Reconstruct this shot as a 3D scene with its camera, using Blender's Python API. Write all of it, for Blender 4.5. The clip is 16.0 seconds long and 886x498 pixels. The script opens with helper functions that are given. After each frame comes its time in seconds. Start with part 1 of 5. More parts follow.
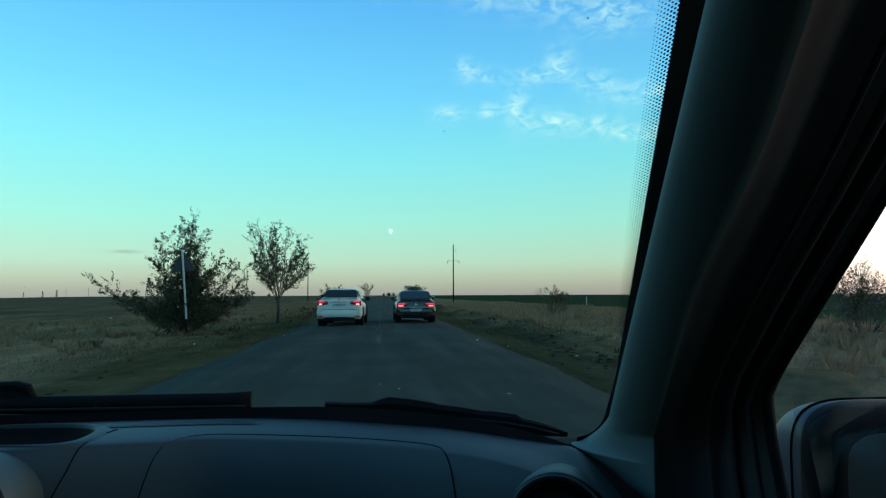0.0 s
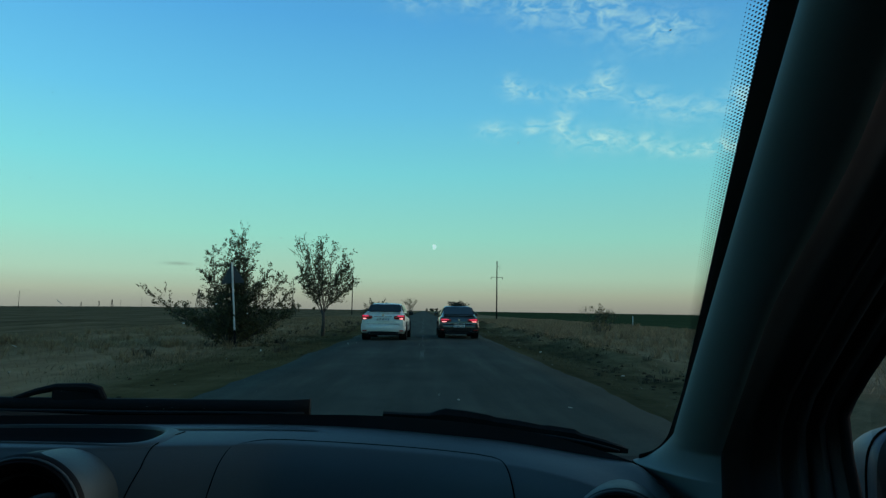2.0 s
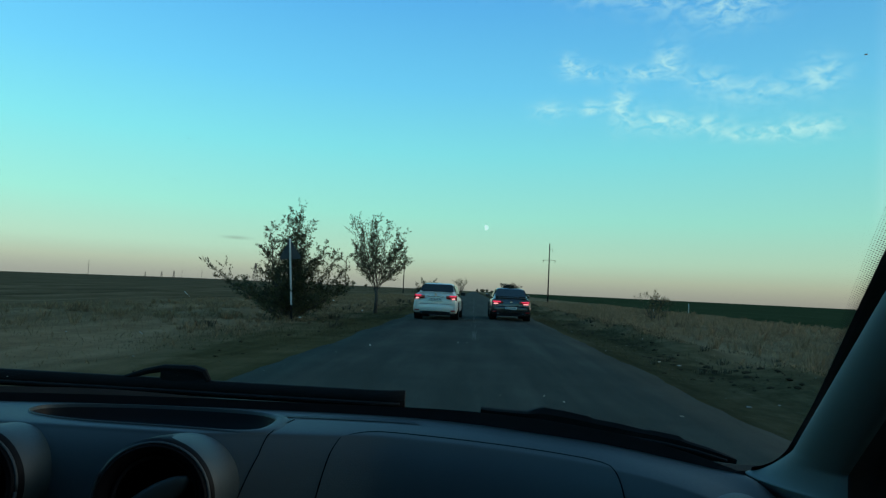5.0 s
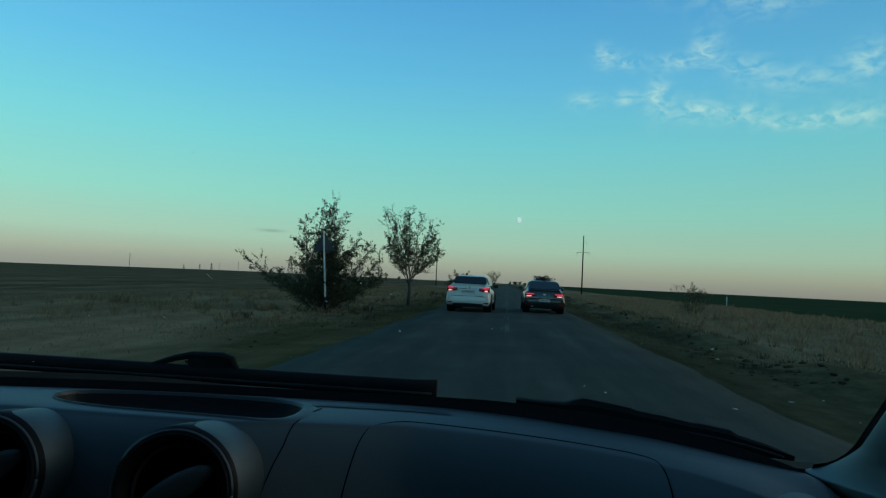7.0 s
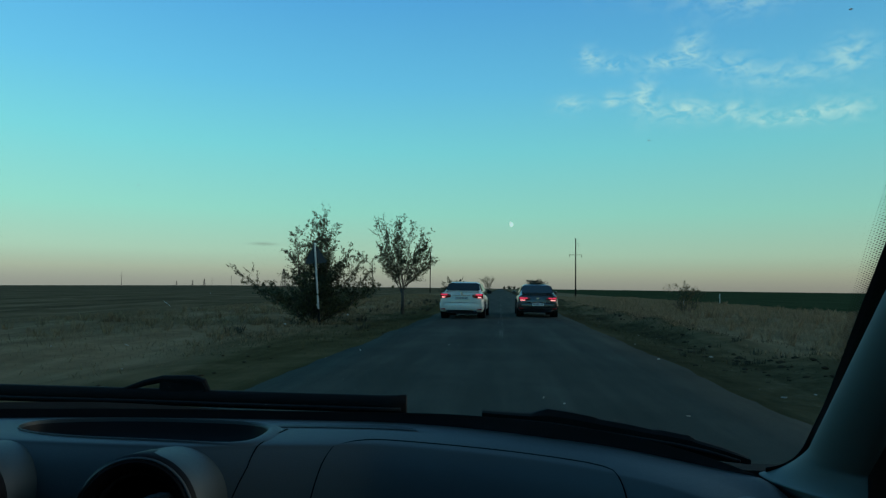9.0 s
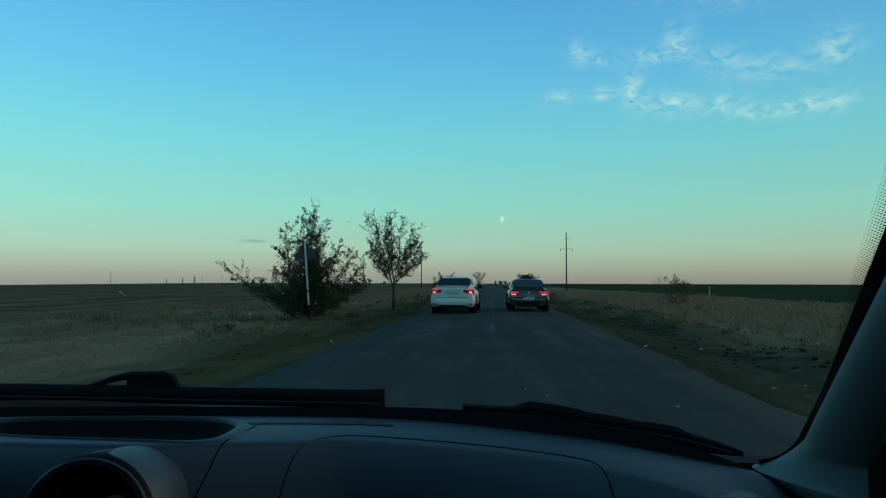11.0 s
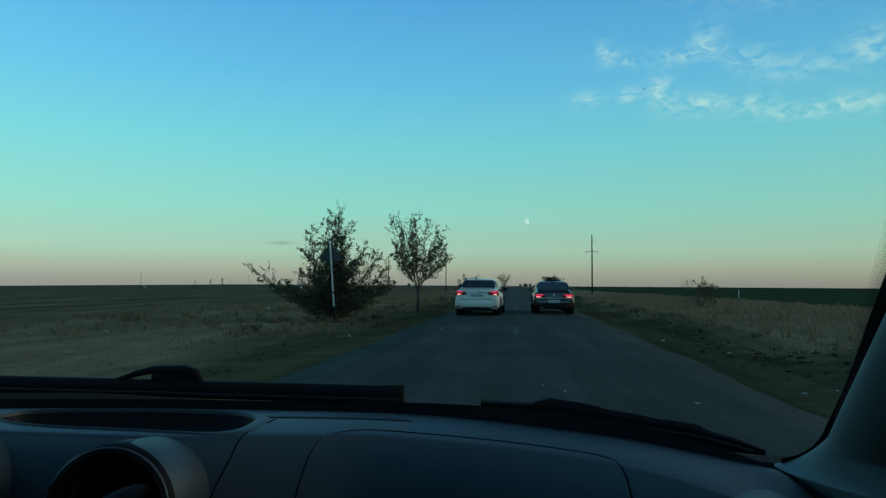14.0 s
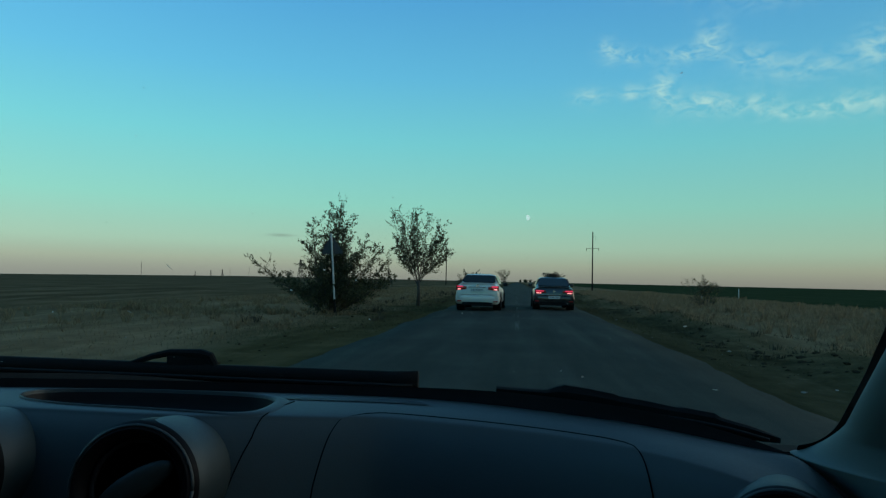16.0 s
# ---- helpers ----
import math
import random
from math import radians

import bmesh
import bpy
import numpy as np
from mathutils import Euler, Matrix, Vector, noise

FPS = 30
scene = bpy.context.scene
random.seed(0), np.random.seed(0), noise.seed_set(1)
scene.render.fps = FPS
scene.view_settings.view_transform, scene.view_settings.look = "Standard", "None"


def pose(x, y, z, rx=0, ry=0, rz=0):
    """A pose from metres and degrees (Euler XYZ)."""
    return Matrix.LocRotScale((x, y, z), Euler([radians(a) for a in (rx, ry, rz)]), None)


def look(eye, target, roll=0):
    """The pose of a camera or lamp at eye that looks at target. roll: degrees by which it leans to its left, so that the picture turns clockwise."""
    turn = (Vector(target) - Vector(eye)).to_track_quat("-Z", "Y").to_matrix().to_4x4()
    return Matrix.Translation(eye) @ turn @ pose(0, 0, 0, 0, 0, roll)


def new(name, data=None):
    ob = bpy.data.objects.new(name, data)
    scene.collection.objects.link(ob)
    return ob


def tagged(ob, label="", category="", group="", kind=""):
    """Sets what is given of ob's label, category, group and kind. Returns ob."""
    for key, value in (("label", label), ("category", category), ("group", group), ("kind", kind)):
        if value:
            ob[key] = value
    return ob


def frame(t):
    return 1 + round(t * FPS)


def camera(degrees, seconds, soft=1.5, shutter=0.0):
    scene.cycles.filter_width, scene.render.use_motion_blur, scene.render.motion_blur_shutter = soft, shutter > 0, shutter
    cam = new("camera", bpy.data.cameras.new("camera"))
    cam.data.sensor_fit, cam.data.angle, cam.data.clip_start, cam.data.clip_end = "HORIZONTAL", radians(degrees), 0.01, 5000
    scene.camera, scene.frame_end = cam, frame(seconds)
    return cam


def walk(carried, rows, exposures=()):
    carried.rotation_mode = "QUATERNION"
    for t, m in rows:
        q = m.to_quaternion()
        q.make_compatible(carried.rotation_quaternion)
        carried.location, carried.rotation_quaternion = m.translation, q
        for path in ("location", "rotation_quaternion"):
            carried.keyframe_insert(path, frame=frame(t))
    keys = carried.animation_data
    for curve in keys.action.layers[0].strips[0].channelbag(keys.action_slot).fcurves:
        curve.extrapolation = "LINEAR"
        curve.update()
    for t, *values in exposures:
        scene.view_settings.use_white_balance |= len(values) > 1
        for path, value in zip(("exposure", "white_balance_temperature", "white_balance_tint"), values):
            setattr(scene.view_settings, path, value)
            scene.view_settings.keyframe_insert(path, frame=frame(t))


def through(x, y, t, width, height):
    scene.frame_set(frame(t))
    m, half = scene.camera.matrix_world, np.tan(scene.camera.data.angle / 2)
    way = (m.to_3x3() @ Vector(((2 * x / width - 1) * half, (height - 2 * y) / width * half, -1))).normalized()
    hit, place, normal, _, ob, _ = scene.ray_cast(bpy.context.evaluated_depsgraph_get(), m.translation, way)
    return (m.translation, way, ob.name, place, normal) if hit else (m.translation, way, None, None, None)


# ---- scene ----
cam = camera(67.9, 16.0, soft=1.3)
PATH = [
    (0.0, 0.0692, -0.0376, 1.2177, 94.004, 0.212, -4.556),
    (0.5, 0.0640, -0.0535, 1.2412, 96.569, 0.568, -3.712),
    (1.0, 0.0506, -0.0404, 1.2189, 95.704, -0.119, -2.493),
    (1.5, 0.0790, -0.0553, 1.2173, 95.631, 0.077, -2.125),
    (2.0, 0.0439, -0.0445, 1.2112, 95.377, -0.870, -0.834),
    (2.5, 0.0195, -0.0372, 1.2136, 94.839, -1.266, 0.207),
    (3.0, 0.0538, -0.0473, 1.2155, 95.302, 0.356, 0.084),
    (3.5, 0.0114, -0.0405, 1.2050, 94.532, -1.941, 0.878),
    (4.0, 0.0323, -0.0410, 1.2046, 93.701, -1.189, 0.622),
    (4.5, -0.0123, -0.0451, 1.2250, 94.246, -2.276, 2.516),
    (5.0, -0.0386, -0.0516, 1.2370, 93.528, -2.742, 3.531),
    (5.2, -0.0437, -0.0416, 1.2143, 93.052, -2.997, 4.299),
    (7.5, -0.0400, 0.0002, 1.2257, 92.634, -2.616, 6.583),
    (8.0, -0.0180, -0.0028, 1.2193, 92.531, -1.759, 6.527),
    (8.2, -0.0091, -0.0098, 1.2407, 93.365, -1.569, 6.675),
    (10.3, 0.0221, 0.0237, 1.2270, 92.642, 0.831, 4.364),
    (10.5, 0.0250, 0.0396, 1.2045, 92.130, 0.334, 4.535),
    (11.0, 0.0244, 0.0445, 1.2286, 92.978, -0.161, 5.128),
    (11.5, 0.0446, 0.0351, 1.2234, 93.374, 0.249, 4.379),
    (12.0, 0.0532, 0.0129, 1.2456, 95.787, 0.487, 3.984),
    (12.5, 0.0647, 0.0428, 1.2008, 93.712, 0.240, 5.623),
    (13.0, 0.0190, 0.0674, 1.1975, 91.387, -1.227, 7.039),
    (13.5, -0.0028, 0.0505, 1.2170, 92.787, -1.429, 7.653),
    (14.0, 0.0339, 0.0450, 1.2192, 93.165, -0.383, 7.271),
    (14.5, 0.0222, 0.0459, 1.1977, 91.773, -1.248, 7.397),
    (15.0, 0.0239, 0.0486, 1.1894, 91.767, -0.937, 7.023),
    (15.5, 0.0277, 0.0357, 1.2236, 93.209, -0.291, 7.461),
    (16.0, 0.0088, 0.0345, 1.2066, 92.709, -1.271, 7.269),
]

walk(cam, [(t, pose(*p)) for t, *p in PATH],
     exposures=[(0.0, 0.58), (0.5, 0.45), (1.0, 0.26), (1.5, 0.2), (2.5, 0.15), (3.5, 0.15), (4.5, 0.28), (5.0, 0.38), (7.5, 0.05), (8.0, 0.05),
                (10.5, 0.2), (11.5, 0.1), (12.0, 0.02), (12.5, -0.02), (13.5, 0.15), (14.5, 0.1), (15.0, 0.08), (15.5, 0.15), (16.0, 0.05)])


# ---- world and sun ----
def lin(r, g, b):
    """An 8-bit display colour as a linear one."""
    f = lambda v: v / 255 / 12.92 if v < 10.3 else ((v / 255 + 0.055) / 1.055) ** 2.4
    return (f(r), f(g), f(b), 1.0)


class Nodes:
    """A small helper for node trees."""

    def __init__(self, tree):
        self.tree = tree
        tree.nodes.clear()

    def add(self, kind, **values):
        n = self.tree.nodes.new(kind)
        for k, v in values.items():
            n.inputs[k.replace("_", " ")].default_value = v
        return n

    def link(self, a, b):
        self.tree.links.new(a, b)

    def math(self, op, a, b=None, c=None, clamp=False):
        n = self.tree.nodes.new("ShaderNodeMath")
        n.operation, n.use_clamp = op, clamp
        for k, v in enumerate((a, b, c)):
            if v is None:
                continue
            if isinstance(v, (int, float)):
                n.inputs[k].default_value = v
            else:
                self.link(v, n.inputs[k])
        return n.outputs[0]

    def ramp(self, fac, stops, interpolation="LINEAR"):
        n = self.tree.nodes.new("ShaderNodeValToRGB")
        n.color_ramp.interpolation = interpolation
        e = n.color_ramp.elements
        while len(e) < len(stops):
            e.new(0.5)
        for k, (p, c) in enumerate(stops):
            e[k].position, e[k].color = p, c
        self.link(fac, n.inputs[0])
        return n.outputs[0]

    def noise(self, vector, scale, detail=4.0, rough=0.55, distort=0.0):
        n = self.add("ShaderNodeTexNoise", Scale=scale, Detail=detail, Roughness=rough, Distortion=distort)
        if vector is not None:
            self.link(vector, n.inputs["Vector"])
        return n.outputs["Fac"]

    def mix(self, fac, a, b, kind="MIX"):
        n = self.tree.nodes.new("ShaderNodeMix")
        n.data_type, n.blend_type = "RGBA", kind
        for s, v in ((n.inputs[0], fac), (n.inputs[6], a), (n.inputs[7], b)):
            if isinstance(v, (int, float, tuple)):
                s.default_value = v
            else:
                self.link(v, s)
        return n.outputs[2]


def dusk_world():
    """A clear dusk sky: deep blue overhead, turquoise, pale yellow and a rosy belt on the horizon, with thin cloud flecks."""
    world = bpy.data.worlds.new("dusk_sky")
    scene.world = world
    world.use_nodes = True
    n = Nodes(world.node_tree)
    coord = n.add("ShaderNodeTexCoord").outputs["Generated"]
    split = n.add("ShaderNodeSeparateXYZ")
    n.link(coord, split.inputs[0])
    x, y, z = split.outputs
    el = n.math("MULTIPLY", n.math("ARCSINE", z), 180 / math.pi)
    az = n.math("MULTIPLY", n.math("ARCTAN2", x, y), 180 / math.pi)
    up = n.math("DIVIDE", el, 90.0, clamp=True)
    ahead = n.ramp(up, [(0.0, lin(149, 145, 141)), (0.006, lin(156, 154, 147)), (0.015, lin(167, 171, 158)),
                        (0.032, lin(168, 195, 181)), (0.070, lin(146, 207, 200)), (0.130, lin(121, 203, 219)),
                        (0.19, lin(102, 185, 230)), (0.27, lin(83, 161, 224)), (0.42, lin(66, 126, 182)), (1.0, lin(62, 82, 92))])
    behind = n.ramp(up, [(0.0, lin(250, 222, 205)), (0.06, lin(252, 240, 230)), (0.16, lin(225, 232, 235)),
                         (0.35, lin(110, 140, 165)), (1.0, lin(62, 82, 92))])
    # the sky ahead pales towards one side
    pale = n.math("POWER", 2.0, n.math("MULTIPLY", n.math("MINIMUM", n.math("MAXIMUM", az, -50.0), 40.0), -0.005))
    tint = n.add("ShaderNodeCombineColor")
    for k in range(3):
        n.link(pale, tint.inputs[k])
    ahead = n.mix(1.0, ahead, tint.outputs[0], "MULTIPLY")
    behind = n.mix(1.0, behind, (1.75, 1.7, 1.72, 1.0), "MULTIPLY")
    # the afterglow stands out to the right
    off = n.math("DIVIDE", n.math("SUBTRACT", az, 75.0), 37.0)
    off = n.math("MULTIPLY", off, off)
    reach = n.math("POWER", 2.718, n.math("MULTIPLY", n.math("MULTIPLY", off, off), -1.0))
    sky = n.mix(n.math("MULTIPLY_ADD", reach, 2.0, -0.2, clamp=True), ahead, behind)
    # thin flecks of high cloud in two strings
    grain = n.add("ShaderNodeCombineXYZ")
    n.link(n.math("MULTIPLY", az, 0.55), grain.inputs[0])
    n.link(n.math("MULTIPLY", el, 1.0), grain.inputs[1])
    fine = n.noise(grain.outputs[0], 1.3, 6.0, 0.6, 0.7)
    puffs = None
    for a, e, w, h, s in CLOUDS:
        da = n.math("DIVIDE", n.math("SUBTRACT", az, a), w)
        de = n.math("DIVIDE", n.math("SUBTRACT", el, e), h)
        d = n.math("ADD", n.math("MULTIPLY", da, da), n.math("MULTIPLY", de, de))
        g = n.math("MULTIPLY", n.math("POWER", 2.718, n.math("MULTIPLY", d, -1.0)), s)
        puffs = g if puffs is None else n.math("ADD", puffs, g)
    ragged = n.math("MULTIPLY_ADD", fine, 4.2, -1.65, clamp=True)
    cover = n.math("MULTIPLY", n.math("MULTIPLY", puffs, ragged), 0.62, clamp=True)
    sky = n.mix(cover, sky, lin(196, 226, 226))
    # two thin grey streaks low over the field
    for a, e, w in ((-21.2, 3.5, 1.0), (-15.9, 2.3, 0.7)):
        da = n.math("DIVIDE", n.math("SUBTRACT", az, a), w)
        de = n.math("DIVIDE", n.math("SUBTRACT", el, e), 0.13)
        d = n.math("ADD", n.math("MULTIPLY", da, da), n.math("MULTIPLY", de, de))
        sky = n.mix(n.math("MULTIPLY", n.math("POWER", 2.718, n.math("MULTIPLY", d, -1.0)), 0.45), sky, lin(112, 122, 124))
    # a trace of a physical sky for the light overhead
    nishita = n.add("ShaderNodeTexSky")
    nishita.sky_type, nishita.sun_disc = "NISHITA", False
    nishita.sun_elevation, nishita.sun_rotation = radians(1.0), radians(75)
    sky = n.mix(0.03, sky, nishita.outputs[0], "ADD")
    back = n.add("ShaderNodeBackground", Strength=SKY)
    n.link(sky, back.inputs["Color"])
    out = n.add("ShaderNodeOutputWorld")
    n.link(back.outputs[0], out.inputs[0])


SKY = 1.0
# azimuth, elevation, half width, half height (degrees), density
CLOUDS = [(6.7, 19.2, 0.9, 0.8, 1.3), (8.8, 18.7, 1.3, 0.6, 1.0), (12.7, 18.5, 1.7, 0.6, 1.0), (14.9, 19.4, 1.2, 1.2, 1.0), (17.9, 17.8, 1.6, 0.8, 0.9),
          (21.6, 16.6, 3.2, 0.9, 0.75), (26.2, 17.4, 1.5, 1.2, 0.9), (5.2, 15.6, 1.4, 0.7, 0.8), (8.7, 15.8, 1.0, 0.6, 1.1), (11.2, 15.6, 1.0, 1.5, 1.25),
          (14.4, 14.6, 1.7, 0.9, 1.2), (17.9, 14.2, 1.8, 0.7, 1.1), (21.2, 13.4, 2.2, 0.5, 1.1), (25.1, 13.6, 2.4, 0.8, 1.1), (-2.2, 26.6, 2.2, 1.4, 0.6),
          (3.2, 26.5, 2.2, 1.2, 0.7), (8.2, 25.6, 2.2, 1.6, 0.8), (14.2, 25.0, 3.2, 1.8, 0.9), (19.8, 22.9, 3.0, 1.3, 0.9)]
dusk_world()
sun = new("sun", bpy.data.lights.new("sun", "SUN"))
sun.data.energy, sun.data.angle, sun.data.color = 0.12, radians(40), (1.0, 0.68, 0.42)
sun.matrix_world = look((92, 24, 30), (0, 0, 0))


# ---- materials ----
def material(name, colour, rough=0.6, metal=0.0, other=None, scale=8.0, bump=0.0, fine=None, spec=0.5, coat=0.0):
    """A painted, plastic or mineral surface with a large and a small variation."""
    m = bpy.data.materials.new(name)
    m.use_nodes = True
    n = Nodes(m.node_tree)
    coord = n.add("ShaderNodeTexCoord").outputs["Object"]
    big = n.noise(coord, scale, 5.0)
    small = n.noise(coord, fine or scale * 14, 3.0, 0.7)
    both = n.math("ADD", n.math("MULTIPLY", big, 0.65), n.math("MULTIPLY", small, 0.35))
    other = other or tuple(c * 0.72 for c in colour)
    col = n.ramp(both, [(0.36, (*other, 1)), (0.64, (*colour, 1))])
    bsdf = n.add("ShaderNodeBsdfPrincipled", Metallic=metal)
    bsdf.inputs["Specular IOR Level"].default_value = spec
    bsdf.inputs["Coat Weight"].default_value = coat
    n.link(col, bsdf.inputs["Base Color"])
    n.link(n.math("MULTIPLY_ADD", small, 0.25, rough - 0.12, clamp=True), bsdf.inputs["Roughness"])
    if bump:
        b = n.add("ShaderNodeBump", Strength=0.6, Distance=bump)
        n.link(both, b.inputs["Height"])
        n.link(b.outputs[0], bsdf.inputs["Normal"])
    n.link(bsdf.outputs[0], n.add("ShaderNodeOutputMaterial").inputs[0])
    return m


def glowing(name, colour, strength):
    m = bpy.data.materials.new(name)
    m.use_nodes = True
    n = Nodes(m.node_tree)
    bsdf = n.add("ShaderNodeBsdfPrincipled", Roughness=0.2)
    bsdf.inputs["Base Color"].default_value = (*colour, 1)
    bsdf.inputs["Emission Color"].default_value = (*colour, 1)
    bsdf.inputs["Emission Strength"].default_value = strength
    n.link(bsdf.outputs[0], n.add("ShaderNodeOutputMaterial").inputs[0])
    return m


def clear_glass(name, tint, gloss=0.04, dirt=0.0):
    """A thin pane: see-through with a tint, a little mirror gloss and a film of dust."""
    m = bpy.data.materials.new(name)
    m.use_nodes = True
    n = Nodes(m.node_tree)
    clear = n.add("ShaderNodeBsdfTransparent", Color=(*tint, 1))
    shine = n.add("ShaderNodeBsdfGlossy", Roughness=0.03)
    film = n.add("ShaderNodeBsdfDiffuse", Color=(0.5, 0.5, 0.48, 1))
    fres = n.add("ShaderNodeFresnel", IOR=1.25)
    a = n.add("ShaderNodeMixShader")
    n.link(n.math("MULTIPLY", fres.outputs[0], gloss * 10, clamp=True), a.inputs[0])
    n.link(clear.outputs[0], a.inputs[1])
    n.link(shine.outputs[0], a.inputs[2])
    b = n.add("ShaderNodeMixShader")
    coord = n.add("ShaderNodeTexCoord").outputs["Object"]
    n.link(n.math("MULTIPLY", n.noise(coord, 6.0, 5.0), dirt), b.inputs[0])
    n.link(a.outputs[0], b.inputs[1])
    n.link(film.outputs[0], b.inputs[2])
    n.link(b.outputs[0], n.add("ShaderNodeOutputMaterial").inputs[0])
    return m


def asphalt_material():
    m = bpy.data.materials.new("worn_asphalt")
    m.use_nodes = True
    n = Nodes(m.node_tree)
    coord = n.add("ShaderNodeTexCoord").outputs["Object"]
    split = n.add("ShaderNodeSeparateXYZ")
    n.link(coord, split.inputs[0])
    x, y, z = split.outputs
    long = n.add("ShaderNodeCombineXYZ")
    n.link(x, long.inputs[0])
    n.link(n.math("MULTIPLY", y, 0.06), long.inputs[1])
    streak = n.noise(long.outputs[0], 1.6, 5.0, 0.6)
    patch = n.noise(coord, 0.35, 5.0, 0.6)
    grit = n.noise(coord, 60.0, 3.0, 0.7)
    tone = n.math("ADD", n.math("ADD", n.math("MULTIPLY", streak, 0.45), n.math("MULTIPLY", patch, 0.35)), n.math("MULTIPLY", grit, 0.2))
    col = n.ramp(tone, [(0.34, (0.021, 0.0265, 0.023, 1)), (0.50, (0.036, 0.0445, 0.0385, 1)), (0.66, (0.065, 0.075, 0.064, 1))])
    bsdf = n.add("ShaderNodeBsdfPrincipled", Roughness=0.92)
    bsdf.inputs["Specular IOR Level"].default_value = 0.05
    n.link(col, bsdf.inputs["Base Color"])
    b = n.add("ShaderNodeBump", Strength=0.5, Distance=0.02)
    n.link(n.math("ADD", grit, n.math("MULTIPLY", patch, 2.0)), b.inputs["Height"])
    n.link(b.outputs[0], bsdf.inputs["Normal"])
    n.link(bsdf.outputs[0], n.add("ShaderNodeOutputMaterial").inputs[0])
    return m


def ground_material():
    """Verges of bare soil and dry grass, a stubble field on one side and green winter crop on the other."""
    m = bpy.data.materials.new("steppe_ground")
    m.use_nodes = True
    n = Nodes(m.node_tree)
    coord = n.add("ShaderNodeTexCoord").outputs["Object"]
    split = n.add("ShaderNodeSeparateXYZ")
    n.link(coord, split.inputs[0])
    x, y, z = split.outputs
    wob = n.noise(coord, 0.16, 4.0)
    fine = n.noise(coord, 2.3, 6.0, 0.7)
    tuft = n.noise(coord, 0.7, 5.0, 0.65)
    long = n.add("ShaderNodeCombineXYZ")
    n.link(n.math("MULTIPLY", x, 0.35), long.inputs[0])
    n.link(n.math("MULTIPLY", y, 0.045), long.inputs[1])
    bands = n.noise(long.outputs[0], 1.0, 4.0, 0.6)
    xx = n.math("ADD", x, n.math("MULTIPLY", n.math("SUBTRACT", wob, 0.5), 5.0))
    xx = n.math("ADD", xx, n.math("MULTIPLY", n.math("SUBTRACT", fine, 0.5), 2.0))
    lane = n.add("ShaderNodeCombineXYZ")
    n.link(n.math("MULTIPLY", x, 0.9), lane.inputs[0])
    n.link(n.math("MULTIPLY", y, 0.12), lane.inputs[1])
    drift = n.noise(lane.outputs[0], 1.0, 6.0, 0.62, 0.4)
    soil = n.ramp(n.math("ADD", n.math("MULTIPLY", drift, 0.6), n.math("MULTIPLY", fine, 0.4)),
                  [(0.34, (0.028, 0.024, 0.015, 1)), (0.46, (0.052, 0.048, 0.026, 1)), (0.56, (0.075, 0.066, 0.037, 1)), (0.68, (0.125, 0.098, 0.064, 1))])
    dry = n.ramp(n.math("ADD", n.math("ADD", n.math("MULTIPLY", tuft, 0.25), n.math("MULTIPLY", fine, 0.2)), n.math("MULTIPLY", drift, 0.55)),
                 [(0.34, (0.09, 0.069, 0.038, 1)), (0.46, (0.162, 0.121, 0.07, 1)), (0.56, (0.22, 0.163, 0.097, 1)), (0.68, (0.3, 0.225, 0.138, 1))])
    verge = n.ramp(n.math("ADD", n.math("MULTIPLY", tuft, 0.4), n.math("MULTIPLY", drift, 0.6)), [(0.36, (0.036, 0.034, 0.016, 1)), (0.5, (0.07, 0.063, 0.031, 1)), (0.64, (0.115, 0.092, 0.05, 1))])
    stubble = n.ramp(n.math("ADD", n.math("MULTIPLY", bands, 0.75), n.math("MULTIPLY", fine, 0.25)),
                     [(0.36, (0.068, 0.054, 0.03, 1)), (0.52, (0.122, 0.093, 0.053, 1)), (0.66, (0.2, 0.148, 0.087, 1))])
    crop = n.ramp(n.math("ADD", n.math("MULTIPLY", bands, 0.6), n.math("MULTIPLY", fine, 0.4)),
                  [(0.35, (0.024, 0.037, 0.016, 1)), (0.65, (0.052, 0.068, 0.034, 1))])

    def step(at, soft):
        return n.math("MULTIPLY_ADD", n.math("SUBTRACT", xx, at), 1 / soft, 0.5, clamp=True)

    col = n.mix(step(-16.0, 5.0), stubble, dry)
    col = n.mix(step(-5.8, 2.0), col, verge)
    col = n.mix(step(2.6, 0.8), col, soil)
    col = n.mix(step(4.7, 1.2), col, n.mix(0.45, verge, dry))
    col = n.mix(step(6.3, 1.8), col, dry)
    col = n.mix(step(22.5, 0.9), col, crop)
    bsdf = n.add("ShaderNodeBsdfPrincipled", Roughness=1.0)
    bsdf.inputs["Specular IOR Level"].default_value = 0.0
    n.link(col, bsdf.inputs["Base Color"])
    b = n.add("ShaderNodeBump", Strength=0.8, Distance=0.12)
    n.link(fine, b.inputs["Height"])
    n.link(b.outputs[0], bsdf.inputs["Normal"])
    n.link(bsdf.outputs[0], n.add("ShaderNodeOutputMaterial").inputs[0])
    return m


